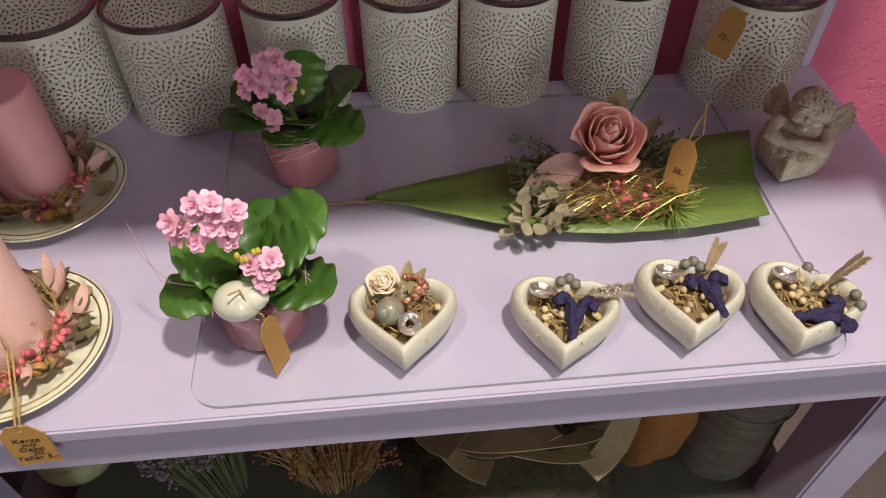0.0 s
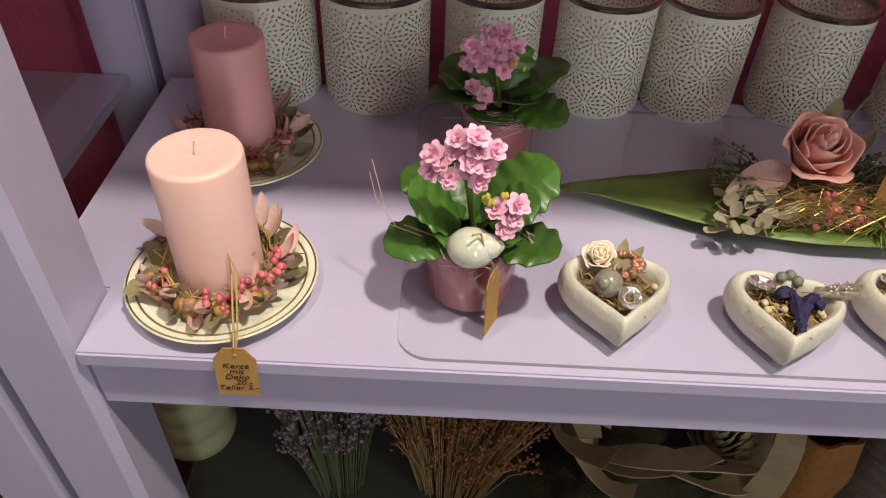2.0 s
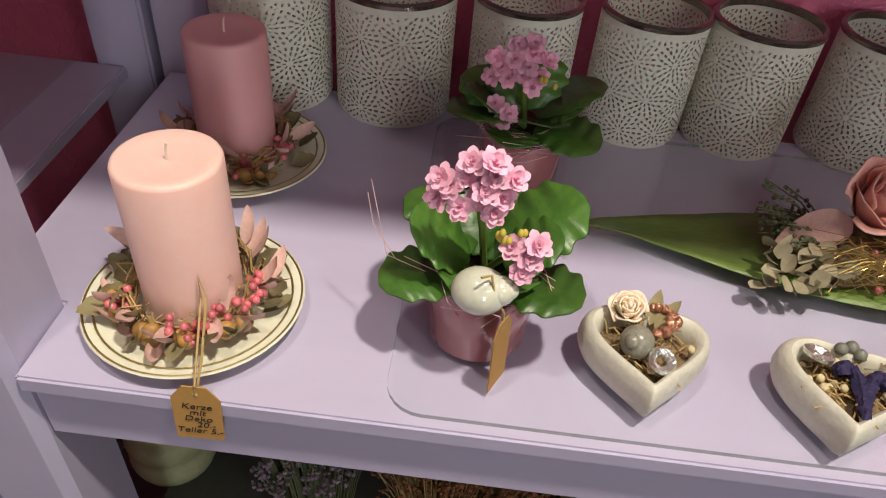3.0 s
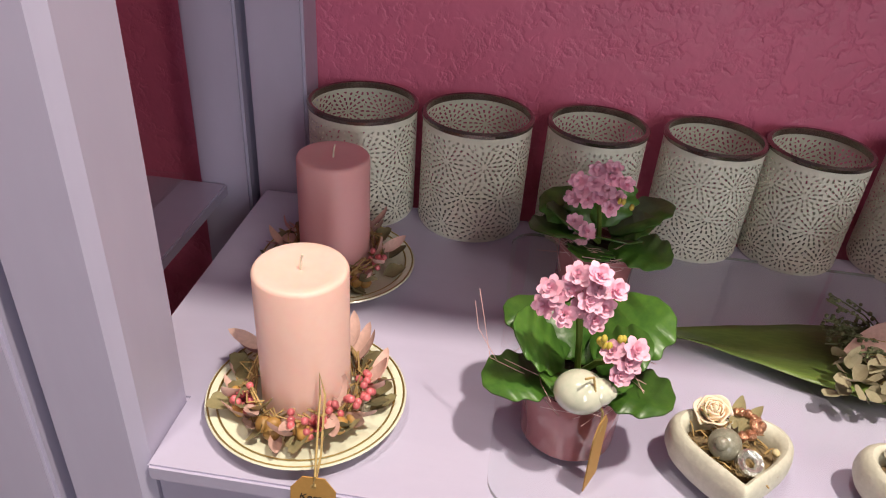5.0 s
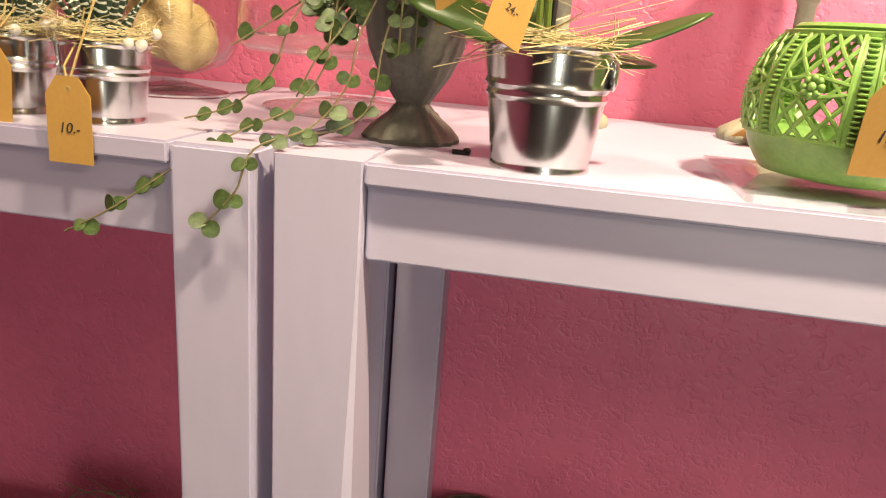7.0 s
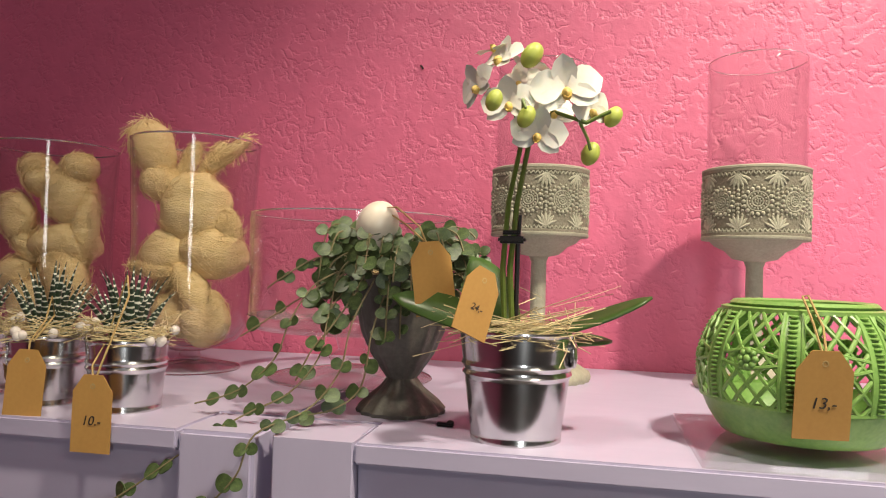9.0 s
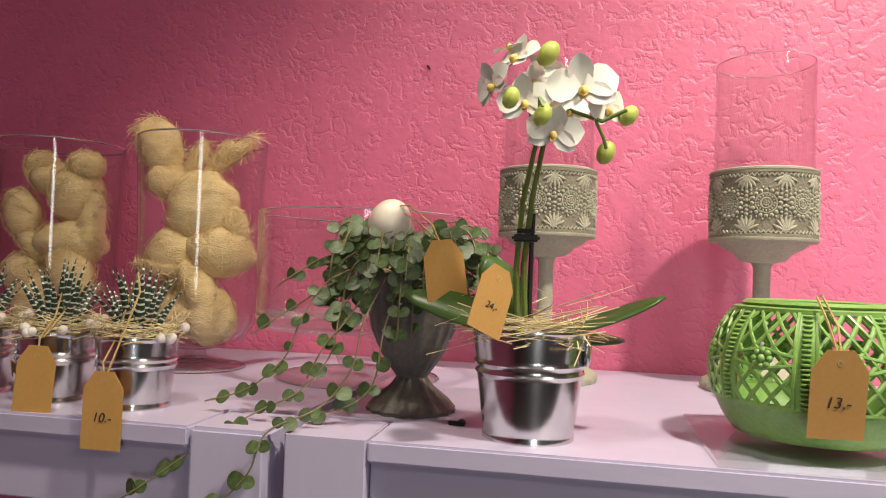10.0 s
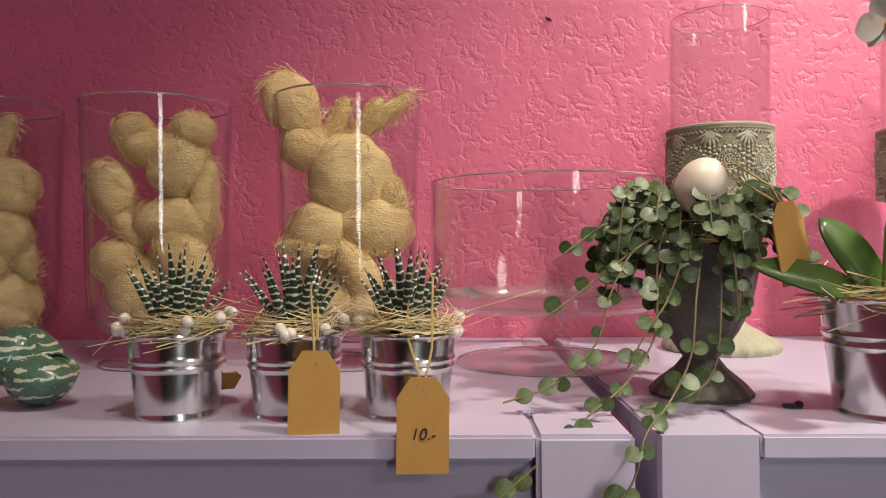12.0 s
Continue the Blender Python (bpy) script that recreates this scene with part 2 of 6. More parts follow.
OLIVE = mat("olive_dry_leaf", (0.26, 0.22, 0.11), 0.8, scale=50, random_ob=0.35)
NUT = mat("brown_seed_pod", (0.46, 0.25, 0.07), 0.5, scale=60, random_ob=0.35)
ZINC = mat("polished_zinc", (0.68, 0.68, 0.67), 0.2, 1.0, c2=(0.62, 0.62, 0.62), scale=18)
SOIL = mat("potting_soil", (0.06, 0.045, 0.03), 0.95, scale=120, bump=0.003, bscale=250)
HAWORTHIA = striped("banded_leaf")
PEARL = mat("pearl", (0.86, 0.80, 0.72), 0.15, coat=0.6, scale=60)
URN = mat("lead_grey_urn", (0.15, 0.14, 0.115), 0.55, 0.2, scale=40, c2=(0.09, 0.085, 0.07), bump=0.001, bscale=160)
VINE = mat("ceropegia_leaf", (0.125, 0.18, 0.06), 0.45, scale=170, c2=(0.012, 0.032, 0.010), random_ob=0.3)
STEM = mat("vine_stem", (0.22, 0.18, 0.09), 0.7, scale=80)
EGG = mat("cream_egg", (0.80, 0.74, 0.61), 0.3, coat=0.2, scale=30, c2=(0.74, 0.66, 0.54))
ORCHID = mat("white_petal", (0.86, 0.85, 0.78), 0.5, scale=40, c2=(0.80, 0.79, 0.68), sss=0.12)
LIP = mat("yellow_lip", (0.80, 0.58, 0.16), 0.5, scale=90)
BUD = mat("green_bud", (0.52, 0.58, 0.12), 0.45, scale=40, c2=(0.40, 0.50, 0.08))
ORCHSTEM = mat("orchid_stem", (0.15, 0.22, 0.04), 0.45, scale=60)
ORCHLEAF = mat("orchid_leaf", (0.062, 0.125, 0.022), 0.35, scale=20, c2=(0.042, 0.09, 0.018))
BLACK = mat("black_plastic", (0.015, 0.013, 0.012), 0.4)
CONCRETE = mat("grey_concrete", (0.40, 0.39, 0.29), 0.8, scale=50, c2=(0.30, 0.295, 0.215), bump=0.0012, bscale=180)
# Concrete again, darkened: the shade between the raised ornaments is in its colour.
RELIEFSHADE = mat("concrete_recess_shade", (0.24, 0.22, 0.16), 0.9, scale=70, bump=0.002, bscale=200)
GREENMETAL = mat("lime_enamel", (0.25, 0.43, 0.11), 0.36, scale=45, c2=(0.15, 0.30, 0.07), bump=0.0008, bscale=120)
WOOL = mat("beige_sisal_wool", (0.90, 0.71, 0.40), 0.95, scale=75, c2=(0.70, 0.50, 0.23), bump=0.0026, bscale=300, stretch=(1, 1, 2.8))
SEASHELL = banded_shell("green_turban_shell")
LAVENDER = mat("lavender_blossom", (0.26, 0.20, 0.24), 0.9, scale=90, island=0.3)
RUST = mat("rust_dried_flower", (0.25, 0.10, 0.035), 0.9, scale=90, island=0.35)
CURL = mat("pale_wood_shaving", (0.44, 0.37, 0.22), 0.8, scale=30, stretch=(1, 1, 4))
COCO = mat("coconut_fibre", (0.30, 0.13, 0.03), 0.95, scale=120, bump=0.004, bscale=300)
BARK = mat("birch_bark_pot", (0.17, 0.15, 0.12), 0.9, scale=40, c2=(0.07, 0.06, 0.045), bump=0.004, bscale=70, stretch=(1, 1, 3))
RIBBED = mat("olive_cream_glaze", (0.44, 0.45, 0.26), 0.5, scale=25, c2=(0.33, 0.34, 0.18))
# Dark olive, not lilac: the shade under the shelf is put in its colour.
UNDER = mat("shade_dark_bottom_board", (0.07, 0.075, 0.055), 0.7, scale=12)
SPECK = mat("speckled_feather", (0.62, 0.55, 0.42), 0.9, scale=300, c2=(0.16, 0.12, 0.08))
GLASSRIM = mat("ground_glass_rim", (0.92, 0.93, 0.92), 0.12, scale=30, trans=0.9)
MOSSDARK = mat("dark_moss", (0.055, 0.05, 0.022), 0.95, scale=90, c2=(0.02, 0.02, 0.01), bump=0.004, bscale=200)


# ---- building ----
class Geo:
    """Collects vertices and faces of one mesh."""

    def __init__(self):
        self.v, self.f, self.soft = [], [], False

    def add(self, verts, faces):
        k = len(self.v)
        self.v += [tuple(p) for p in verts]
        self.f += [tuple(i + k for i in f) for f in faces]
        return self

    def box(self, x0, y0, z0, x1, y1, z1, b=0.0015):
        bm = bmesh.new()
        bmesh.ops.create_cube(bm, size=1, matrix=Matrix.Translation(((x0 + x1) / 2, (y0 + y1) / 2, (z0 + z1) / 2)) @ Matrix.Diagonal((x1 - x0, y1 - y0, z1 - z0, 1)))
        if b:
            bmesh.ops.bevel(bm, geom=bm.edges[:], offset=b, segments=2, affect="EDGES")
        bm.verts.index_update()
        self.add([v.co.copy() for v in bm.verts], [[v.index for v in f.verts] for f in bm.faces])
        bm.free()
        return self

    def prism(self, outline, z0, z1):
        n = len(outline)
        self.add([(x, y, z0) for x, y in outline] + [(x, y, z1) for x, y in outline],
                 [tuple(range(n - 1, -1, -1)), tuple(range(n, 2 * n))] + [(i, (i + 1) % n, n + (i + 1) % n, n + i) for i in range(n)])
        return self

    def lathe(self, profile, seg=32, at=(0, 0, 0), flute=0, deep=0.0, squash=1.0):
        """Turns a profile round z; a profile that ends where it began is closed."""
        closed = len(profile) > 3 and profile[0] == profile[-1]
        profile = profile[:-1] if closed else profile
        vs, fs, n = [], [], len(profile)
        for r, z in profile:
            for k in range(seg):
                a = 2 * math.pi * k / seg
                q = r * (1 + deep * math.cos(flute * a)) if flute else r
                vs.append((at[0] + q * math.cos(a), at[1] + q * math.sin(a) * squash, at[2] + z))
        for i in range(n if closed else n - 1):
            for k in range(seg):
                j, o = (k + 1) % seg, (i + 1) % n
                fs.append((i * seg + k, i * seg + j, o * seg + j, o * seg + k))
        return self.add(vs, fs)

    def tube(self, pts, r, seg=6, taper=1.0):
        pts = [Vector(p) for p in pts]
        vs, fs, n = [], [], len(pts)
        for i, p in enumerate(pts):
            d = (pts[min(i + 1, n - 1)] - pts[max(i - 1, 0)]).normalized()
            s = d.cross(Vector((0.31, 0.2, 0.93))).normalized()
            t = d.cross(s)
            q = r * (1 + (taper - 1) * i / max(1, n - 1))
            for k in range(seg):
                a = 2 * math.pi * k / seg
                vs.append(p + q * (math.cos(a) * s + math.sin(a) * t))
        for i in range(n - 1):
            for k in range(seg):
                j = (k + 1) % seg
                fs.append((i * seg + k, i * seg + j, (i + 1) * seg + j, (i + 1) * seg + k))
        fs += [tuple(range(seg - 1, -1, -1)), tuple(range((n - 1) * seg, n * seg))]
        return self.add(vs, fs)

    def rope(self, pts, radii, seg=12, squash=1.0, lump=0.0, freq=300.0):
        """A tube with its own radius at every point, closed at both ends."""
        pts = [Vector(p) for p in pts]
        vs, fs, n = [], [], len(pts)
        s = None
        for i, p in enumerate(pts):
            d = (pts[min(i + 1, n - 1)] - pts[max(i - 1, 0)]).normalized()
            s = d.orthogonal().normalized() if s is None else (s - d * s.dot(d)).normalized()
            t = d.cross(s)
            for k in range(seg):
                a = 2 * math.pi * k / seg
                q = radii[i] * (1 + (lump * noise.noise((p + s * math.cos(a) * 0.01 + t * math.sin(a) * 0.01) * freq) if lump else 0))
                vs.append(p + q * (math.cos(a) * s + squash * math.sin(a) * t))
        for i in range(n - 1):
            for k in range(seg):
                j = (k + 1) % seg
                fs.append((i * seg + k, i * seg + j, (i + 1) * seg + j, (i + 1) * seg + k))
        vs += [pts[0], pts[-1]]
        a, b = len(vs) - 2, len(vs) - 1
        fs += [((k + 1) % seg, k, a) for k in range(seg)] + [((n - 1) * seg + k, (n - 1) * seg + (k + 1) % seg, b) for k in range(seg)]
        return self.add(vs, fs)

    def ball(self, c, r, turn=None, seg=14, rings=8, rough=0.0, freq=60.0):
        r = (r, r, r) if isinstance(r, (int, float)) else r
        vs, fs = [], []
        c, turn = Vector(c), turn or Matrix.Identity(3)
        for i in range(rings + 1):
            b = math.pi * i / rings
            for k in range(seg):
                a = 2 * math.pi * k / seg
                d = Vector((r[0] * math.sin(b) * math.cos(a), r[1] * math.sin(b) * math.sin(a), -r[2] * math.cos(b)))
                p = c + turn @ d
                if rough:
                    p += (p - c) * rough * noise.noise(p * freq)
                vs.append(p)
        for i in range(rings):
            for k in range(seg):
                j = (k + 1) % seg
                fs.append((i * seg + k, i * seg + j, (i + 1) * seg + j, (i + 1) * seg + k))
        return self.add(vs, fs)

    def blade(self, m, length, width, curl=0.3, cup=0.25, n=6, shape=0.75, wave=0.0, round_=0.7):
        """A leaf or petal from the origin of m along +y, its face up +z, folded along the midrib."""
        vs, fs = [], []
        for i in range(n + 1):
            t = i / n
            w = width / 2 * (math.sin(math.pi * min(1, t ** shape)) ** round_ if 0 < t < 1 else 0.03)
            w *= 1 + wave * math.sin(t * 26)
            a = curl * t
            y, z = length * t * math.cos(a / 2), length * t * math.sin(a / 2)
            vs += [m @ Vector((-w, y, z + cup * w)), m @ Vector((0, y, z)), m @ Vector((w, y, z + cup * w))]
        for i in range(n):
            k = 3 * i
            fs += [(k, k + 1, k + 4, k + 3), (k + 1, k + 2, k + 5, k + 4)]
        self.soft = True
        return self.add(vs, fs)

    def mesh(self, name, material, smooth=True):
        me = bpy.data.meshes.new(name)
        me.from_pydata(self.v, [], self.f)
        me.materials.append(material)
        me.polygons.foreach_set("use_smooth", [smooth] * len(me.polygons))
        if smooth and not self.soft:
            me.set_sharp_from_angle(angle=radians(44))
        me.update()
        return me


def part(name, geo, material, parent=None, label="", smooth=True, kind=""):
    me = geo if isinstance(geo, bpy.types.Mesh) else geo.mesh(name, material, smooth)
    ob = new(name, me)
    ob.parent = parent
    return tagged(ob, label, kind=kind)


def piece(name, me, m, parent):
    """One more object on a shared mesh."""
    ob = new(name, me)
    ob.parent, ob.matrix_basis = parent, m
    return ob


def thing(name, at, label, category, group="", turn=0.0):
    ob = new(name)
    ob.empty_display_size = 0.02
    ob.matrix_basis = pose(*at, 0, 0, turn)
    return tagged(ob, label, category, group)


def aim(at, way, roll=0.0):
    """A pose at a point whose +y runs along way."""
    y = Vector(way).normalized()
    x = y.cross(Vector((0, 0, 1)))
    x = x.normalized() if x.length > 1e-4 else Vector((1, 0, 0))
    z = x.cross(y)
    return Matrix.Translation(at) @ Matrix((x, y, z)).transposed().to_4x4() @ Matrix.Rotation(roll, 4, "Y")


RND = random.Random(7)
U = RND.uniform


def fibres(geo, n, r, z0, z1, thick=0.0004, reach=0.03, arc=1.0):
    """A nest of loose curved fibres round the z axis."""
    for _ in range(n):
        a, q = U(0, 6.28), r * U(0.5, 1.05)
        p = Vector((q * math.cos(a), q * math.sin(a), U(z0, z1)))
        d = Vector((-math.sin(a), math.cos(a), U(-0.25, 0.35))) * reach * U(0.5, 1.2) * RND.choice((-1, 1))
        k = Vector((-p.x, -p.y, 0)) * 0.35 * arc + Vector((0, 0, U(0, 0.006)))
        geo.tube([p, p + d * 0.5 + k * 0.3, p + d + k], thick, 3)
    return geo


def text(words, size, m, parent):
    c = bpy.data.curves.new("writing", "FONT")
    c.body, c.size, c.extrude, c.align_x, c.align_y, c.shear, c.space_line = words, size, 0.0001, "CENTER", "CENTER", 0.2, 0.8
    c.materials.append(INK)
    ob = new("writing", c)
    ob.parent, ob.matrix_basis = parent, m
    return ob


def price_tag(m, w, h, words="", size=0.01, string=(), label="kraft card price tag on twine"):
    """A card with clipped upper corners; m puts its hole at the origin, its face towards -y, its foot down -z."""
    ob = new("price_tag")
    ob.matrix_basis = m
    tagged(ob, label, "price tag", "price tags")
    k = w * 0.26
    o = [(-w / 2, -h), (w / 2, -h), (w / 2, -k), (w / 2 - k, 0.004), (-w / 2 + k, 0.004), (-w / 2, -k)]
    g = Geo().prism(o, -0.0004, 0.0004)
    g.v = [(x, -z, y) for x, y, z in g.v]
    part("card", g, KRAFT, ob, smooth=False)
    ring = Geo().lathe([(0.0012, -0.0006), (0.0020, -0.0006), (0.0020, 0.0006), (0.0012, 0.0006)], 12)
    ring.v = [(x, -z, y - 0.004) for x, y, z in ring.v]
    part("eyelet", ring, TWINE, ob)
    if string:
        part("twine", Geo().tube(string, 0.0008, 5), TWINE, ob)
    if words:
        text(words, size * 0.92, pose(0, -0.0008, -h * 0.56, 90), ob)
    return ob


# ---- structure ----
WALL, ZL, ZU = 0.438, 0.802, 1.45


def setting(name, geo, material, label, smooth=False):
    return tagged(part(name, geo, material, smooth=smooth), label, name.split("_")[0], kind="structure")


setting("wall_north", Geo().box(-1.63, WALL, 0, 2.6, WALL + 0.15, 2.7, 0), PINKWALL, "magenta painted wall of coarse plaster")
# The south and east walls are added out of view to shape reflections.
setting("wall_south", Geo().box(-1.63, -3.15, 0, 0.95, -3.0, 2.7, 0).box(1.45, -3.15, 0, 2.6, -3.0, 2.7, 0).box(0.95, -3.15, 2.2, 1.45, -3.0, 2.7, 0).box(0.95, -3.15, 0, 1.45, -3.0, 0.6, 0), ROOMWALL, "unseen wall darkened for reflections, with a shop window")
setting("wall_west", Geo().box(-1.63, -3.0, 0, -1.48, WALL, 2.7, 0), PINKWALL, "magenta painted side wall of the shop")
setting("wall_east", Geo().box(2.6, -3.15, 0, 2.75, WALL + 0.15, 2.7, 0), ROOMWALL, "unseen side wall darkened for reflections")
setting("floor", Geo().box(-1.63, -3.0, -0.1, 2.6, WALL, 0, 0), FLOOR, "dark tiled shop floor")
setting("ceiling", Geo().box(-1.63, -3.15, 2.7, 2.75, WALL + 0.15, 2.8, 0), CEIL, "white painted ceiling")
win = new("window_1")
tagged(win, "shop window with white frame and clear panes", "window", kind="structure")
part("window_frame", Geo().box(0.95, -3.12, 0.6, 1.0, -3.04, 2.2).box(1.4, -3.12, 0.6, 1.45, -3.04, 2.2).box(1.0, -3.12, 2.14, 1.4, -3.04, 2.2).box(1.0, -3.12, 0.6, 1.4, -3.04, 0.66).box(1.0, -3.12, 1.38, 1.4, -3.04, 1.42), CEIL, win, smooth=False)
for z in (0.66, 1.42):
    pane = part("pane", Geo().box(1.0, -3.085, z, 1.4, -3.08, z + 0.72, 0), GLASS, win, smooth=False)
    pane.visible_shadow = False
sky = bpy.data.lights.new("window_daylight", "AREA")
sky.energy, sky.shape, sky.size, sky.size_y, sky.color = 22, "RECTANGLE", 0.4, 1.46, (0.93, 0.96, 1)
skyo = new("window_daylight", sky)
skyo.matrix_world = look((1.2, -3.02, 1.4), (0.9, 0, 1.3))


def post(geo_top, x0, x1, y0, y1, z1, parent, taper=False):
    """A square post; the front ones thin out behind towards the top rail."""
    g = Geo()
    if not taper:
        return part("post", g.box(x0, y0, 0, x1, y1, z1, 0.003), LILAC_UP, parent, smooth=False)
    c, c2 = 0.006, 0.0
    rows = [(0, y1, c), (z1 - 0.30, y1, c), (z1 - 0.062, y0 + 0.022, c2), (z1, y0 + 0.022, c2)]
    vs = []
    for z, yb, k in rows:
        vs += [(x0 + 0.002, y0, z), (x1 - k - 0.001, y0, z), (x1, y0 + k + 0.002, z), (x1, yb, z), (x0, yb, z), (x0, y0 + 0.003, z)]
    fs = [tuple(range(5, -1, -1)), tuple(range(18, 24))]
    for i in range(3):
        fs += [(6 * i + k, 6 * i + (k + 1) % 6, 6 * i + 6 + (k + 1) % 6, 6 * i + 6 + k) for k in range(6)]
    part("post", g.add(vs, fs), LILAC_UP, parent, smooth=False)
    # the shallow top of the post is made up to full depth behind the rail
    return part("post_block", Geo().box(x0, y0 + 0.0225, z1 - 0.055, x1 - 0.001, y1, z1 - 0.0005, 0.001), LILAC_UP, parent, smooth=False)


def board(parent, outline, z0, z1):
    bm = bmesh.new()
    low = [bm.verts.new((x, y, z0)) for x, y in outline]
    face = bm.faces.new(low)
    up = bmesh.ops.extrude_face_region(bm, geom=[face])
    bmesh.ops.translate(bm, verts=[v for v in up["geom"] if isinstance(v, bmesh.types.BMVert)], vec=(0, 0, z1 - z0))
    bmesh.ops.recalc_face_normals(bm, faces=bm.faces)
    bmesh.ops.bevel(bm, geom=bm.edges[:], offset=0.0018, segments=2, affect="EDGES")
    me = bpy.data.meshes.new("board")
    bm.to_mesh(me)
    bm.free()
    me.materials.append(LILAC)
    return part("shelf_board", me, LILAC, parent)


def shelf_unit(name_label, left, x0, x1, back_shift, right_posts):
    """Two shelves on posts: inner faces of the front posts at x0 and x1."""
    u = thing("shelf_unit", (0, 0, 0), name_label, "shelf", "lilac shelf units")
    fx = (x0 - 0.059, x0) if left else (x1, x1 + 0.058)
    post(None, fx[0], fx[1], 0, 0.062, ZU, u, taper=left)
    bx = (fx[0] + back_shift, fx[1] + back_shift)
    post(None, bx[0], bx[1], 0.388, WALL - 0.003, ZU - 0.016, u)
    ox = (x1 - 0.0625, x1 - 0.0025) if left else (x0 - 0.06, x0 - 0.002)
    if right_posts:
        if left:
            part("leg", Geo().box(x1 - 0.052, 0.032, 0, x1 + 0.004, 0.09, ZL - 0.0145, 0.003), LILAC_UP, u, smooth=False)
            part("post", Geo().box(x1 - 0.052, 0.032, ZL, x1 + 0.004, 0.09, ZU - 0.016, 0.003), LILAC_UP, u, smooth=False)
        else:
            post(None, ox[0], ox[1], 0.02, 0.08, ZU - 0.016, u)
        post(None, ox[0], ox[1], 0.3875, WALL - 0.003, ZU - 0.016, u)
    if left:
        board(u, [(x0 + 0.0005, 0), (x1, 0), (x1, WALL - 0.003), (x0 - 0.059, WALL - 0.003), (x0 - 0.059, 0.0635), (x0 + 0.0005, 0.0635)], ZU - 0.015, ZU)
        board(u, [(x0 + 0.0005, 0), (x1, 0), (x1, 0.3865), (x0 - 0.055, 0.3865), (x0 - 0.055, 0.0635), (x0 + 0.0005, 0.0635)], ZL - 0.014, ZL)
    else:
        board(u, [(x0, 0), (x1 - 0.0005, 0), (x1 - 0.0005, 0.0635), (x1 + 0.058, 0.0635), (x1 + 0.058, WALL - 0.003), (x0, WALL - 0.003)], ZU - 0.015, ZU)
        board(u, [(x0, 0), (x1 - 0.0005, 0), (x1 - 0.0005, 0.0635), (x1 + 0.03, 0.0635), (x1 + 0.03, 0.3865), (x0, 0.3865)], ZL - 0.014, ZL)
    for z, h in ((ZU - 0.0155, 0.050), (ZL - 0.0145, 0.054)):
        part("apron", Geo().box(x0 + 0.001, 0.009, z - h, x1 - 0.001, 0.029, z), LILAC, u, smooth=False)
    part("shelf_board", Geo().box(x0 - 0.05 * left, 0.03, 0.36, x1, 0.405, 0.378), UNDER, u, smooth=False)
    return u


shelf_unit("lilac painted wooden shelf unit standing against the wall", True, 0.0, 0.858, -0.005, True)
shelf_unit("lilac painted wooden shelf unit beside its twin", False, -1.35, -0.130, -0.002, True)


def nail(x, z):
    g = Geo().tube([(x, WALL + 0.006, z), (x, WALL - 0.006, z + 0.001), (x + 0.002, WALL - 0.008, z - 0.003)], 0.0012, 6)
    tagged(part("wall_nail", g.tube([(x - 0.003, WALL - 0.001, z + 0.004), (x, WALL - 0.002, z)], 0.0012, 5), BLACK), "small dark bent nail in the pink wall", "nail", "nails")


nail(-0.062, 1.827)
nail(-0.385, 1.725)


# ---- lower shelf ----
def lantern(x, y, r, h, tag=False):
    o = thing("perforated_lantern", (x, y, ZL), "cream metal lantern with punched rosettes and dark rim" + (" and tag" if tag else ""), "lantern", "perforated lanterns", turn=37 * x * 10)
    part("body", Geo().lathe([(r * 0.97, 0.0), (r, 0.003), (r, h - 0.006)], 48), LANTERN, o)
    part("bottom", Geo().lathe([(0.0005, 0.001), (r * 0.96, 0.001), (r * 0.96, 0.003), (0.0005, 0.003)], 32), INNER, o)
    part("rim", Geo().lathe([(r - 0.003, h - 0.007), (r + 0.001, h - 0.0055), (r + 0.0015, h - 0.002), (r - 0.0005, h), (r - 0.003, h - 0.0006), (r - 0.003, h - 0.007)], 48), BRONZE, o)
    return o


LANTERNS = ((0.057, 0.380, 0.055), (0.174, 0.380, 0.055), (0.293, 0.386, 0.049), (0.407, 0.388, 0.0485), (0.507, 0.388, 0.0485), (0.621, 0.388, 0.0485), (0.757, 0.365, 0.058))
for x, y, r in LANTERNS:
    lantern(x, y, r, 0.120, tag=x > 0.7)
price_tag(pose(0.7115, 0.3205, ZL + 0.108, -3, 10, -48), 0.026, 0.047, "22,-", 0.008)


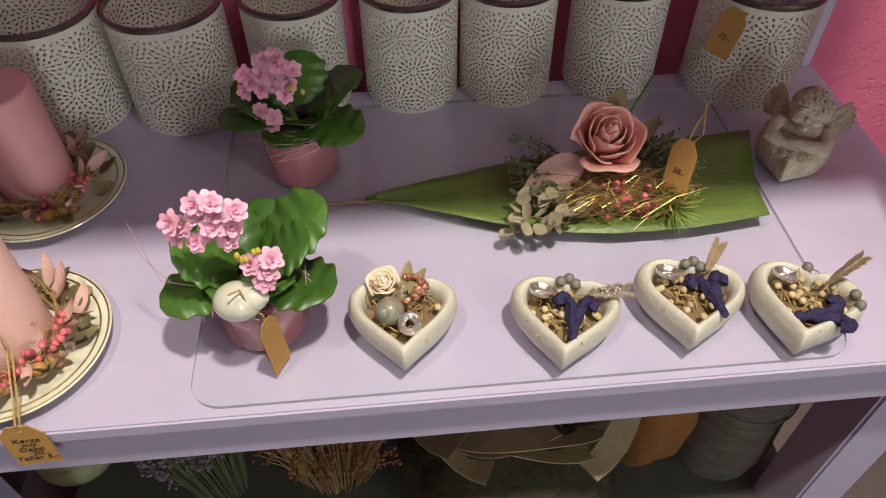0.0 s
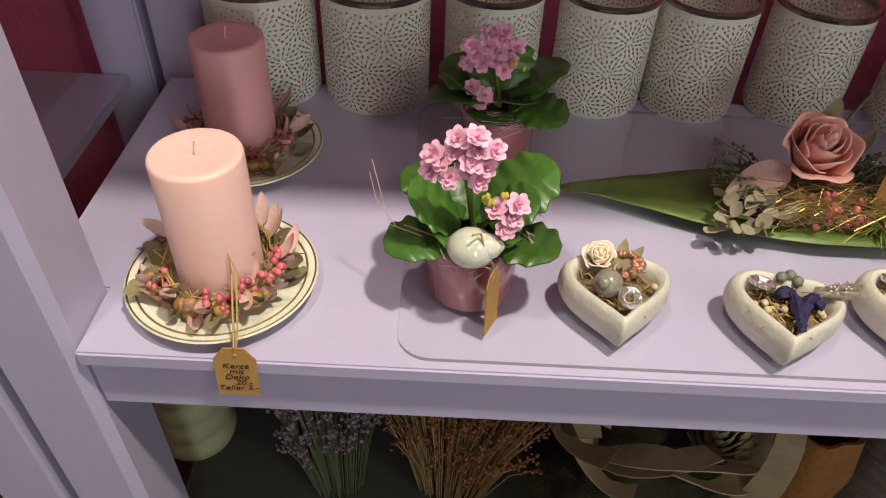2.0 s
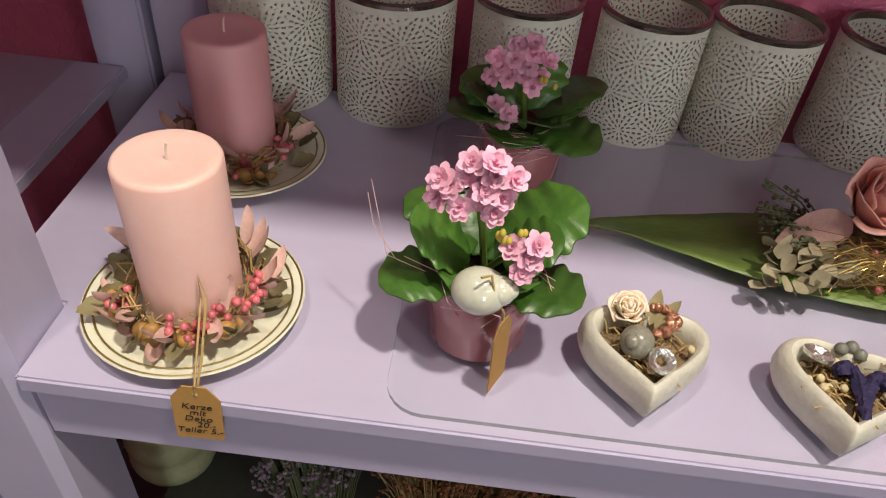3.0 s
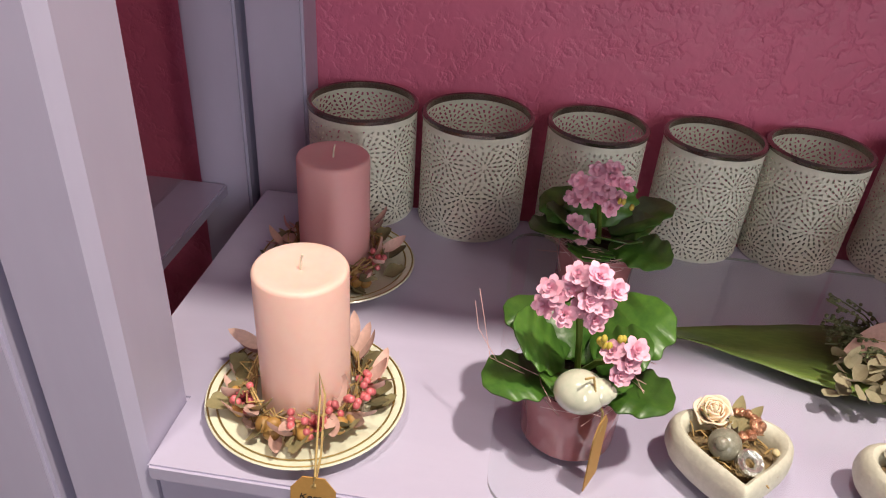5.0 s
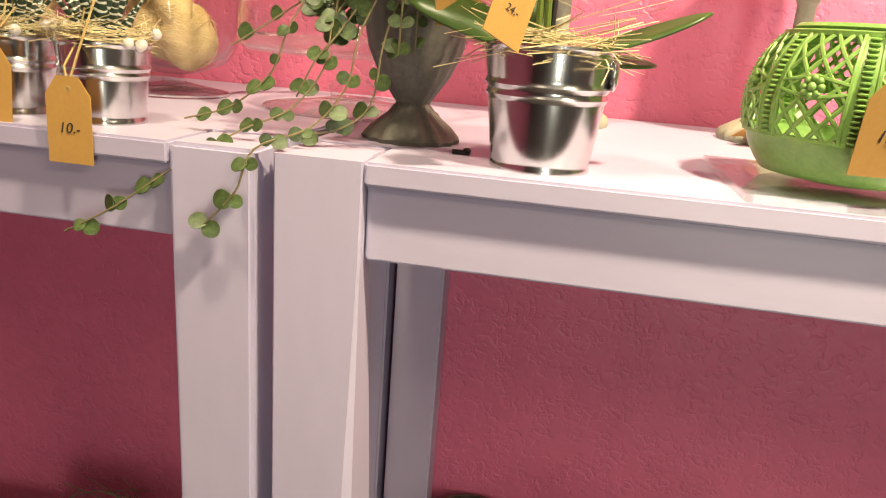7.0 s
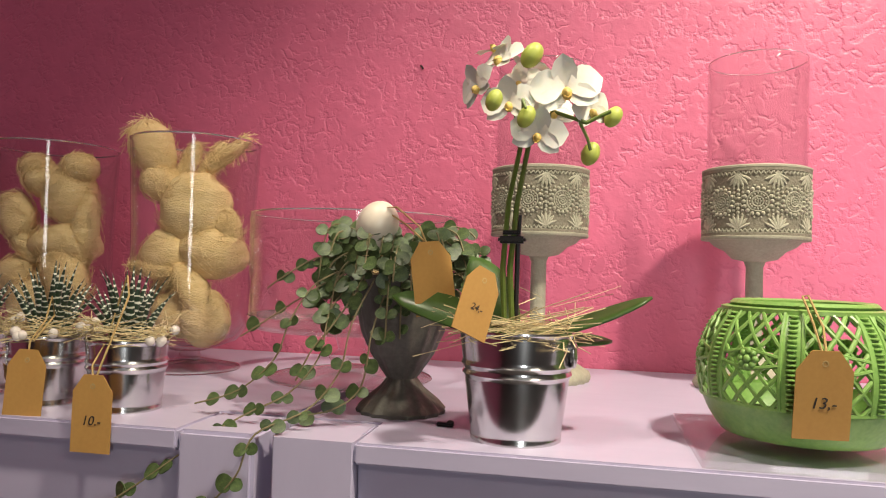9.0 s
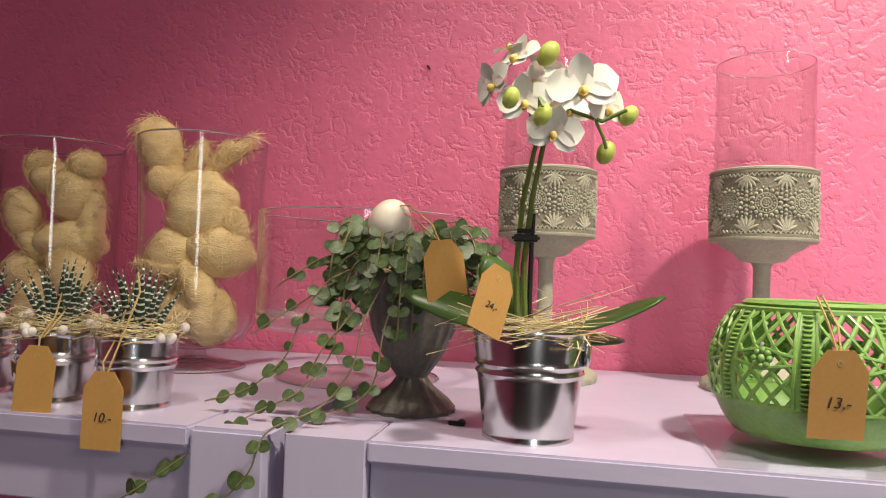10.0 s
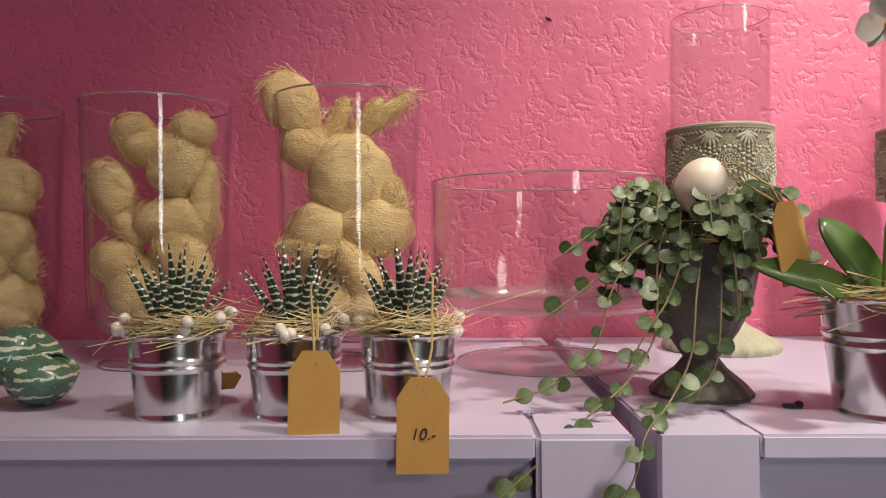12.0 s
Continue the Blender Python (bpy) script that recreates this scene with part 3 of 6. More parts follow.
def candle_plate(x, y, cx, cy, top, wax, rich, label):
    z = ZL
    p = thing("plate", (x, y, z), "cream saucer with gold lines" + (" under a candle" if rich else " in the shade of the shelf"), "plate", "saucers with candles")
    r = 0.0705
    part("dish", Geo().lathe([(0.0005, 0.004), (0.036, 0.004), (0.042, 0.005), (r, 0.0125), (r + 0.0008, 0.0135), (r, 0.0145), (0.042, 0.0072), (0.036, 0.006), (0.0005, 0.006)], 64), CERAMIC, p)
    part("foot_ring", Geo().lathe([(0.030, 0.0), (0.036, 0.0), (0.0355, 0.0042), (0.0305, 0.0042)], 40), CERAMIC, p)
    for q, dz in ((r - 0.0012, 0.0145), (r - 0.0075, 0.0135)):
        part("gold_line", Geo().lathe([(q - 0.0007, dz - 0.0002), (q, dz + 0.0004), (q + 0.0007, dz + 0.0002)], 64), GOLD, p)
    c = thing("pillar_candle", (cx, cy, z + 0.0062), label, "candle", "pillar candles")
    h, q = top - z - 0.006, 0.0315
    part("wax", Geo().lathe([(0.0005, 0), (q - 0.001, 0), (q, 0.001), (q, h - 0.003), (q - 0.001, h - 0.0008), (q - 0.003, h), (q - 0.009, h - 0.0012), (0.004, h - 0.0022), (0.0005, h - 0.0022)], 56), wax, c)
    part("wick", Geo().tube([(0, 0, h - 0.003), (0.0005, 0, h + 0.005), (0.002, -0.001, h + 0.010)], 0.0008, 5), WICK, c)
    w = thing("dried_flower_wreath", (cx, cy, z + 0.008), "ring of dried leaves, berries, pods and twigs round a pillar candle", "wreath", "candle wreaths")
    g = Geo()
    for k in range(84):
        a, b = U(0, 6.28), U(0.4, 1.0) * RND.choice((-1, 1))
        pts = [((0.041 + U(-0.007, 0.008)) * math.cos(a + b * t), (0.041 + U(-0.007, 0.008)) * math.sin(a + b * t), U(0.002, 0.028)) for t in (0, 0.5, 1)]
        g.tube(pts, U(0.0005, 0.0011), 4)
    part("twig_ring", g, DRIED, w, kind="stuff")
    leaf = Geo().blade(Matrix.Identity(4), 0.028, 0.0105, 1.3, 0.6, n=9).mesh("leaf", BLUSH)
    leaf2 = Geo().blade(Matrix.Identity(4), 0.022, 0.015, 0.9, 0.6, wave=0.15).mesh("leaf", OLIVE)
    berry = Geo().ball((0, 0, 0), 0.0028, seg=10, rings=6).mesh("berry", BERRY)
    pod = Geo().ball((0, 0, 0), (0.0062, 0.0062, 0.005), seg=12, rings=7, rough=0.15, freq=200).mesh("seed_pod", NUT)
    for k in range(28):
        a = 6.28 * k / 28 + U(-0.2, 0.2)
        q = U(0.035, 0.047)
        piece("leaf", leaf, aim((q * math.cos(a), q * math.sin(a), U(0.006, 0.022)), (math.cos(a + U(-1.4, 1.4)), math.sin(a + U(-1.4, 1.4)), U(-0.5, 0.5)), U(-0.8, 0.8)), w)
    for k in range(26):
        a, q = 6.28 * k / 26 + U(-0.2, 0.2), U(0.036, 0.052)
        piece("leaf", leaf2, aim((q * math.cos(a), q * math.sin(a), U(0.003, 0.014)), (math.cos(a + U(-1.4, 1.4)), math.sin(a + U(-1.4, 1.4)), U(-0.3, 0.4)), U(-1, 1)), w)
    for k in range(44 if rich else 12):
        a = RND.choice((-0.35, -0.1, -0.9, -2.5, -1.3)) + U(-0.25, 0.25)
        q = U(0.037, 0.053)
        piece("berry", berry, pose(q * math.cos(a), q * math.sin(a), U(0.012, 0.030)), w)
    for k in range(9):
        a = -1.57 + U(-1.3, 1.3)
        q = U(0.040, 0.050)
        piece("seed_pod", pod, pose(q * math.cos(a), q * math.sin(a), U(0.007, 0.015), U(0, 90), U(0, 90)), w)
    puff = Geo()
    for k in range(60):
        d = Vector((U(-1, 1), U(-1, 1), U(-0.3, 1))).normalized()
        puff.blade(aim((0, 0, 0), d), 0.0075, 0.0035, 0.2, 0.3, n=2)
    pm = puff.mesh("clover_head", BERRY)
    for a in (-2.5, -1.15):
        piece("clover_head", pm, pose(0.046 * math.cos(a), 0.046 * math.sin(a), 0.016), w)
    return w


candle_plate(0.088, 0.0735, 0.087, 0.075, 0.923, WAX, True, "pale pink pillar candle glowing in the light on a saucer")
candle_plate(0.064, 0.248, 0.062, 0.247, 0.921, WAXROSE, False, "old rose pillar candle on a saucer in shade")
price_tag(pose(0.1150, -0.0035, ZL + 0.014, 0, 3, 4), 0.029, 0.047, "Kerze\nmit\nDeko\n    20.-\nTeller 5.-", 0.0082, [(0, 0, -0.004), (0.001, -0.001, 0.006), (-0.001, 0.012, 0.012), (-0.006, 0.045, 0.03), (-0.008, 0.05, 0.045), (-0.003, 0.046, 0.03), (0.002, 0.012, 0.012), (0.001, -0.001, -0.003)])


def double_flower(r):
    g = Geo()
    for ring, (n, q, tilt) in enumerate(((7, 1.0, 0.25), (6, 0.8, 0.6), (5, 0.55, 1.0), (4, 0.35, 1.3))):
        for k in range(n):
            a = 6.283 * k / n + ring * 0.5 + U(-0.15, 0.15)
            up = tilt + U(-0.2, 0.2)
            g.blade(aim((0, 0, 0.0006 * ring), (math.cos(a) * math.cos(up), math.sin(a) * math.cos(up), math.sin(up)), U(-0.25, 0.25)), r * q * U(0.9, 1.12), r * 0.68 * q, U(-0.3, 0.5), 0.12, n=7, shape=1.5, round_=0.6)
    return g


KALFLOWERS = [double_flower(0.0088).mesh("blossom", PETAL) for _ in range(3)]


def kalanchoe(x, y, front):
    k = thing("kalanchoe_pot", (x, y, ZL + 0.0046 * front), "pink double kalanchoe in an old rose glazed pot" + (" with tag" if front else " in shade"), "potted plant", "kalanchoe pots")
    r, h = 0.033, 0.052
    part("pot", Geo().lathe([(0.0005, 0), (r - 0.003, 0), (r, 0.003), (r + 0.001, h - 0.003), (r + 0.0005, h), (r - 0.002, h - 0.001), (r - 0.003, 0.006), (0.0005, 0.006)], 48), POT, k)
    part("soil", Geo().lathe([(0.0005, h - 0.010), (r - 0.0025, h - 0.011)], 24), SOIL, k)
    leaves = ((-2.75, 0.058, 0.046, 0.15), (-0.5, 0.056, 0.046, 0.1), (0.45, 0.062, 0.050, 0.6), (2.6, 0.056, 0.046, 0.55), (1.4, 0.05, 0.044, 0.9), (-1.9, 0.034, 0.034, 0.2), (3.3, 0.05, 0.042, 0.75), (-1.1, 0.034, 0.036, 0.5), (0.0, 0.042, 0.038, 0.85), (2.1, 0.045, 0.038, 1.0))
    for n, (a, ln, wd, up) in enumerate(leaves):
        g = Geo().blade(Matrix.Identity(4), ln * 1.0, wd * 1.14, U(-0.25, 0.15), 0.14, n=30, shape=1.2, wave=0.085, round_=0.45)
        ob = piece("leaf", g.mesh("leaf", KAL), aim((0.010 * math.cos(a), 0.010 * math.sin(a), h + U(0.0, 0.012)), (math.cos(a), math.sin(a), up), U(-0.25, 0.25)), k)
        s = ob.modifiers.new("solid", "SOLIDIFY")
        s.thickness = 0.0012
    stalk = Geo()
    heads = [((-0.011, -0.022, 0.135 if front else 0.118), 13, 0.024)] + ([((0.017, -0.036, 0.101), 4, 0.013)] if front else [((-0.02, -0.018, 0.075), 3, 0.012)])
    for n, (c, count, spread) in enumerate(heads):
        c = Vector(c)
        stalk.tube([(0, 0, h), (c.x * 0.5, c.y * 0.4, (h + c.z) / 2), c + Vector((0, 0.008, -0.01))], 0.0022, 6)
        for q in range(count):
            d = Vector((math.cos(q * 2.4) * math.sqrt((q + 0.4) / count), -0.35 + 0.3 * U(-1, 1), math.sin(q * 2.4) * math.sqrt((q + 0.4) / count)))
            at = c + Vector((d.x * spread, d.y * spread * 0.7, d.z * spread * 0.8))
            m = Matrix.Translation(at) @ Vector((0.5 * d.x, -0.75, 0.65 + 0.4 * d.z)).to_track_quat("Z", "Y").to_matrix().to_4x4()
            piece("blossom", KALFLOWERS[q % 3], m, k)
            stalk.tube([c + Vector((0, 0.008, -0.012)), at + Vector((0, 0.001, -0.001))], 0.0009, 4)
    part("stalk", stalk, ORCHSTEM, k)
    budm = Geo().ball((0, 0, 0), (0.002, 0.002, 0.003), seg=8, rings=5).mesh("bud", YELLOW)
    for q in range(7 if front else 3):
        piece("bud", budm, pose(0.010 + U(-0.008, 0.008), -0.036 + U(-0.004, 0.002), 0.112 + U(-0.003, 0.005)), k)
    part("sisal_nest", fibres(Geo(), 60, r + 0.004, h - 0.006, h + 0.006, 0.0003, 0.045), SISAL, k, "loose pink sisal fibres", kind="stuff")
    if front:
        part("stray_fibre", Geo().tube([(-0.03, -0.01, h), (-0.055, -0.012, h + 0.012), (-0.07, -0.005, h + 0.032), (-0.074, 0, h + 0.05)], 0.0003, 3).tube([(-0.03, -0.01, h), (-0.06, -0.014, h + 0.016), (-0.072, 0.0, h + 0.06)], 0.0003, 3), SISAL, k)
    return k


kalanchoe(0.275, 0.083, 1)
kalanchoe(0.298, 0.262, 0).location.z = ZL + 0.0046
shell = thing("snail_shell", (0.275, 0.040, ZL + 0.08), "cream pearly snail shell resting on kalanchoe leaves", "shell")
g = Geo().ball((-0.003, 0, 0), (0.0165, 0.0140, 0.0140), seg=32, rings=20).ball((0.0075, -0.0012, 0.0030), (0.0098, 0.0088, 0.0088), seg=24, rings=16).ball((0.0130, -0.0020, 0.0045), (0.0056, 0.0052, 0.0052), seg=18, rings=12)
part("whorl", g, SHELL, shell)
price_tag(pose(0.288, 0.0335, ZL + 0.062, 0, -4, 62), 0.020, 0.056, "", 0.01, [(0, 0, -0.003), (0, 0.001, 0.01), (-0.004, 0.006, 0.024), (-0.002, 0.01, 0.036), (-0.01, 0.012, 0.04)], "brown kraft tag hanging edgewise on twine")

tray = thing("glass_plate", (0, 0, 0), "clear glass shelf plate with rounded corners lying on the board", "glass plate")
o = []
for cx, cy, a0 in ((0.693, 0.0315, -90), (0.693, 0.330, 0), (0.247, 0.330, 90), (0.247, 0.0315, 180)):
    o += [(cx + 0.024 * math.cos(radians(a0 + 90 * k / 6)), cy + 0.024 * math.sin(radians(a0 + 90 * k / 6))) for k in range(7)]
bm = bmesh.new()
f = bm.faces.new([bm.verts.new((x, y, ZL + 0.0008)) for x, y in o])
up = bmesh.ops.extrude_face_region(bm, geom=[f])
bmesh.ops.translate(bm, verts=[v for v in up["geom"] if isinstance(v, bmesh.types.BMVert)], vec=(0, 0, 0.0034))
bmesh.ops.recalc_face_normals(bm, faces=bm.faces)
me = bpy.data.meshes.new("pane")
bm.to_mesh(me)
me.materials.append(PLATEGLASS)
pane = part("pane", me, PLATEGLASS, tray)
me.materials.append(GLASSEDGE)
for f in me.polygons:
    f.material_index = int(abs(f.normal.z) < 0.5)
pane.visible_shadow = False
GZ = ZL + 0.0046


def heart_ring(s, n=56):
    pts = []
    for k in range(n):
        t = 2 * math.pi * k / n
        x = 16 * math.sin(t) ** 3
        y = 13 * math.cos(t) - 4.2 * math.cos(2 * t) - 1.6 * math.cos(3 * t) - 0.6 * math.cos(4 * t)
        pts.append(Vector((x * s / 30.7, (y + 1.5) * s / 30.7)))
    for _ in range(12):
        pts = [(pts[k - 1] + 2 * pts[k] + pts[(k + 1) % n]) / 4 for k in range(n)]
    return [(p.x, p.y) for p in pts]


def heart_dish(x, y, turn, kind):
    label = "limewashed clay heart dish with " + ("peach rose, copper tinsel and shell" if kind == 0 else "navy yarn heart, seeds and button")
    d = thing("heart_dish", (x, y, GZ), label, "heart dish", "heart dishes", turn=turn)
    s, n = 0.088, 56
    rows = [(0.55, 0), (0.74, 0.002), (0.90, 0.008), (0.98, 0.015), (1.0, 0.019), (0.99, 0.0255), (0.955, 0.031), (0.90, 0.0342), (0.84, 0.0352), (0.78, 0.034), (0.725, 0.030), (0.69, 0.024), (0.665, 0.016)]
    g = Geo()
    vs = [(px * q, py * q, z) for q, z in rows for px, py in heart_ring(s, n)]
    fs = [(i * n + (k + 1) % n, i * n + k, (i + 1) * n + k, (i + 1) * n + (k + 1) % n) for i in range(len(rows) - 1) for k in range(n)]
    fs += [tuple(range(n))]
    part("dish", g.add(vs, fs), HEART, d)
    f = Geo().add([(px * 0.70, py * 0.70, 0.0215 + 0.002 * noise.noise((px * 90, py * 90, x))) for px, py in heart_ring(s, n)] + [(0, 0.004, 0.0265)], [((k + 1) % n, k, n) for k in range(n)])
    part("filling", f, FILL, d)
    tw = Geo()
    for _ in range(70):
        a, q = U(0, 6.28), U(0.002, 0.026)
        p = Vector((q * math.cos(a), 0.004 + q * math.sin(a), U(0.024, 0.030)))
        w = Vector((U(-1, 1), U(-1, 1), U(-0.3, 0.6))) * 0.012
        tw.tube([p, p + w * 0.5 + Vector((0, 0, 0.002)), p + w], 0.0006, 4)
    part("dried_moss", tw, DRIED, d, kind="stuff")
    seed = Geo().ball((0, 0, 0), 0.0028, seg=8, rings=5, rough=0.2, freq=300).mesh("seed", SEED)
    for _ in range(24 if kind else 8):
        a, q = U(0, 6.28), U(0.004, 0.026)
        piece("seed", seed, pose(q * math.cos(a), 0.003 + q * math.sin(a), U(0.027, 0.032)), d)
    if kind:
        way = [(-0.0085, 0.006), (-0.0105, 0.010), (-0.0075, 0.0135), (-0.003, 0.0105), (0.0, 0.002), (0.0, -0.008), (0.0, -0.017), (0.001, -0.024), (0.0015, -0.017), (0.003, -0.008), (0.005, 0.001), (0.009, 0.008), (0.013, 0.012), (0.0155, 0.0075), (0.0125, 0.003)]
        fine = [Vector(way[k]).lerp(Vector(way[k + 1]), j / 4) for k in range(len(way) - 1) for j in range(4)]
        yarn = Geo().rope([(0.004 + p.x, p.y - 0.002, 0.034 + 0.001 * math.sin(k)) for k, p in enumerate(fine)], [0.0044 - 0.0018 * max(0, -p.y) / 0.024 for p in fine], 10, lump=0.45, freq=420)
        ob = part("yarn_heart", yarn, NAVY, d, "navy blue yarn heart")
        if kind == 3:
            ob.matrix_basis = pose(0.012, -0.006, 0, 0, 0, -60)
        elif kind == 2:
            ob.matrix_basis = pose(0.006, 0.002, 0, 0, 0, 22)
        sil = Geo().lathe([(0.0035, 0.0), (0.0045, 0.003), (0.007, 0.0045), (0.0095, 0.003), (0.0092, 0.0), (0.006, -0.002)], 18)
        ob = part("silver_button", sil, SILVER, d, "silver foil button bead")
        ob.matrix_basis = pose(-0.019, 0.014, 0.034, -20, 8, 0)
        gb = Geo().ball((0, 0, 0), 0.0042, seg=10, rings=6).mesh("grey_berry", GREY)
        for px, py, pz in ((-0.005, 0.024, 0.036), (0.001, 0.027, 0.037), (0.006, 0.023, 0.036)) if kind < 3 else ((-0.004, 0.028, 0.036), (0.03, 0.012, 0.037), (0.034, 0.004, 0.036)):
            piece("grey_berry", gb, pose(px, py, pz), d)
        ft = Geo()
        ends = {1: (0.042, 0.014, 0.044), 2: (0.018, 0.036, 0.048), 3: (0.024, 0.024, 0.062)}[kind]
        b0 = Vector((0.008, 0.014, 0.034))
        w = Vector(ends) - b0
        ft.tube([b0, b0 + w * 0.5, b0 + w], 0.0005, 4, 0.5)
        side = w.cross(Vector((0.2, -1, 0.5))).normalized()
        for k in range(44):
            t = 0.2 + 0.8 * k / 43
            ln = 0.0095 * math.sin(math.pi * min(1, 0.12 + 0.88 * (1 - t) ** 0.6)) ** 0.6 + 0.001
            for sg in (-1, 1):
                p = b0 + w * t
                ft.blade(aim(p, sg * side * 0.8 + w.normalized() * 0.9 + Vector((0, 0, U(-0.1, 0.25)))), ln * U(0.8, 1.1), 0.0017, 0.3, 0.1, n=2)
        part("feather", ft, SPECK if kind == 1 else FEATHER, d, "brown speckled feather")
        if kind == 1:
            dots = Geo()
            for _ in range(16):
                t = U(0.45, 1.0)
                dots.ball(b0 + w * t + Vector((U(-0.006, 0.006), U(-0.006, 0.006), 0.0045)), 0.0009, seg=6, rings=4)
            part("speckles", dots, WICK, d, kind="stuff")
    else:
        part("snail_shell", Geo().ball((-0.009, -0.004, 0.038), 0.0105, seg=18, rings=12).ball((-0.013, -0.009, 0.043), 0.005, seg=12, rings=8), mat("grey_shell", (0.30, 0.29, 0.23), 0.3, scale=120, c2=(0.16, 0.15, 0.11)), d, "grey spiral shell")
        sil = Geo().lathe([(0.003, 0.0), (0.0045, 0.003), (0.007, 0.004), (0.0088, 0.002), (0.0085, -0.003), (0.005, -0.004)], 18)
        ob = part("silver_button", sil, SILVER, d)
        ob.matrix_basis = pose(0.005, -0.015, 0.036, 25, 8, 0)
        tin = Geo()
        for k in range(26):
            tin.ball((0.004 + 0.014 * math.sin(k * 0.22) + U(-0.002, 0.002), 0.016 - 0.0014 * k + U(-0.002, 0.002) + 0.01, 0.039 + U(-0.002, 0.003)), U(0.0025, 0.0042), seg=8, rings=5, rough=0.35, freq=400)
        part("tinsel", tin, COPPER, d, "copper glitter tinsel", kind="stuff")
        ob = rose_part(0.0115, 0.019, PEACH, d, "small peach rose", 18)
        ob.matrix_basis = pose(-0.013, 0.022, 0.040, 22, -8, 0)
        lf = Geo()
        for a in (0.7, 2.9, 1.3):
            lf.blade(aim((0.006 * math.cos(a), 0.012 + 0.006 * math.sin(a), 0.032), (math.cos(a), math.sin(a), 0.55)), 0.024, 0.010, 0.4, 0.4)
        part("dry_leaf", lf, OLIVE, d)
    return d


def rose_petal(r, h, k, count):
    g, t = Geo(), k / (count - 1)
    a, q = k * 2.4, r * (0.16 + 0.72 * t ** 0.9)
    span, tall = 2.7 - 0.75 * t, h * (1.0 - 0.20 * t ** 1.6)
    vs, fs = [], []
    nu, nv = 10, 8
    for i in range(nv + 1):
        v = i / nv
        close = 1 - 0.45 * (1 - t) * max(0, v - 0.5) * 2
        out = q * (0.40 + 0.64 * math.sin(v * 1.7)) * close + r * 0.24 * t ** 1.5 * max(0, v - 0.66) / 0.34
        for j in range(nu + 1):
            u = j / nu * 2 - 1
            b = a + u * span / 2 * (1.05 - 0.15 * v)
            edge = 1 - 0.16 * u * u + 0.025 * math.sin(7 * u + k)
            roll = -0.13 * h * t ** 1.5 * max(0, v - 0.78) / 0.22
            lift = out * (1 + 0.05 * math.sin(5 * u + 2 * k) * v * t)
            vs.append((lift * math.cos(b), lift * math.sin(b), -h * 0.5 + tall * v * edge + roll))
    for i in range(nv):
        for j in range(nu):
            p = i * (nu + 1) + j
            fs.append((p, p + 1, p + nu + 2, p + nu + 1))
    return g.add(vs, fs)


def rose(r, h, count=32):
    """A half open rose in one mesh, its petals wound in a spiral, opening up +z."""
    g = Geo()
    for k in range(count):
        p = rose_petal(r, h, k, count)
        g.add(p.v, p.f)
    return g.ball((0, 0, 0.16 * h), (0.2 * r, 0.2 * r, 0.36 * h), seg=12, rings=8)


def rose_part(r, h, material, parent, label, count=22):
    """The same rose with its bud and every petal apart."""
    bud = part("rose_bloom", Geo().ball((0, 0, 0.14 * h), (0.22 * r, 0.22 * r, 0.38 * h), seg=14, rings=10).ball((0, 0, -0.42 * h), (0.4 * r, 0.4 * r, 0.1 * h), seg=12, rings=6), material, parent, label)
    for k in range(count):
        ob = part("petal", rose_petal(r, h, k, count), material, bud)
        ob.modifiers.new("solid", "SOLIDIFY").thickness = 0.0009
    return bud


heart_dish(0.380, 0.055, -2, 0)
heart_dish(0.499, 0.044, -13, 1)
heart_dish(0.597, 0.052, -14, 2)
heart_dish(0.680, 0.038, -28, 3)

# the arrangement on its leaf
leaf = thing("large_leaf", (0.353, 0.203, GZ), "large flat green leaf cut straight at its broad end", "leaf")
top = [(0, 0.004), (0.06, 0.018), (0.13, 0.032), (0.21, 0.043), (0.29, 0.05), (0.374, 0.055)]
low = [(0.347, -0.060), (0.28, -0.068), (0.21, -0.068), (0.15, -0.058), (0.09, -0.036), (0.04, -0.014), (0, -0.001)]
low.reverse()
g = Geo()
vs, fs, nn = [], [], 24
for i in range(nn + 1):
    t = i / nn

    def along(c):
        s = t * (len(c) - 1)
        k = min(int(s), len(c) - 2)
        return Vector(c[k]).lerp(Vector(c[k + 1]), s - k)

    a, b = along(top), along(low)
    for j in range(7):
        p = a.lerp(b, j / 6)
        z = 0.0035 + 0.010 * abs(j / 3 - 1) ** 1.5 * (0.5 + 0.5 * t) + 0.0015 * noise.noise((p.x * 30, p.y * 30, 1)) - 0.002 * (j == 3)
        vs.append((p.x, p.y, max(0.0012, z if 0 < i else 0.006)))
for i in range(nn):
    fs += [(i * 7 + j + 1, i * 7 + j, i * 7 + j + 7, i * 7 + j + 8) for j in range(6)]
lb = part("leaf_blade", g.add(vs, fs), LEAF, leaf)
lb.modifiers.new("solid", "SOLIDIFY").thickness = 0.001
part("leaf_stalk", Geo().tube([(0.01, 0.0, 0.005), (-0.035, 0.002, 0.003)], 0.0012, 6), DRIED, leaf)
arr = thing("rose_arrangement", (0.565, 0.195, GZ + 0.005), "dried flower arrangement with salmon rose lying on a leaf", "flower arrangement")
ob = rose_part(0.030, 0.056, ROSE, arr, "large salmon pink rose bloom", 16)
ob.matrix_basis = pose(0, 0.006, 0.056, 30, -4, 0)
part("moss_base", Geo().ball((0.01, -0.005, 0.008), (0.066, 0.036, 0.020), seg=24, rings=12, rough=0.35, freq=90), FILL, arr)
sp = Geo()
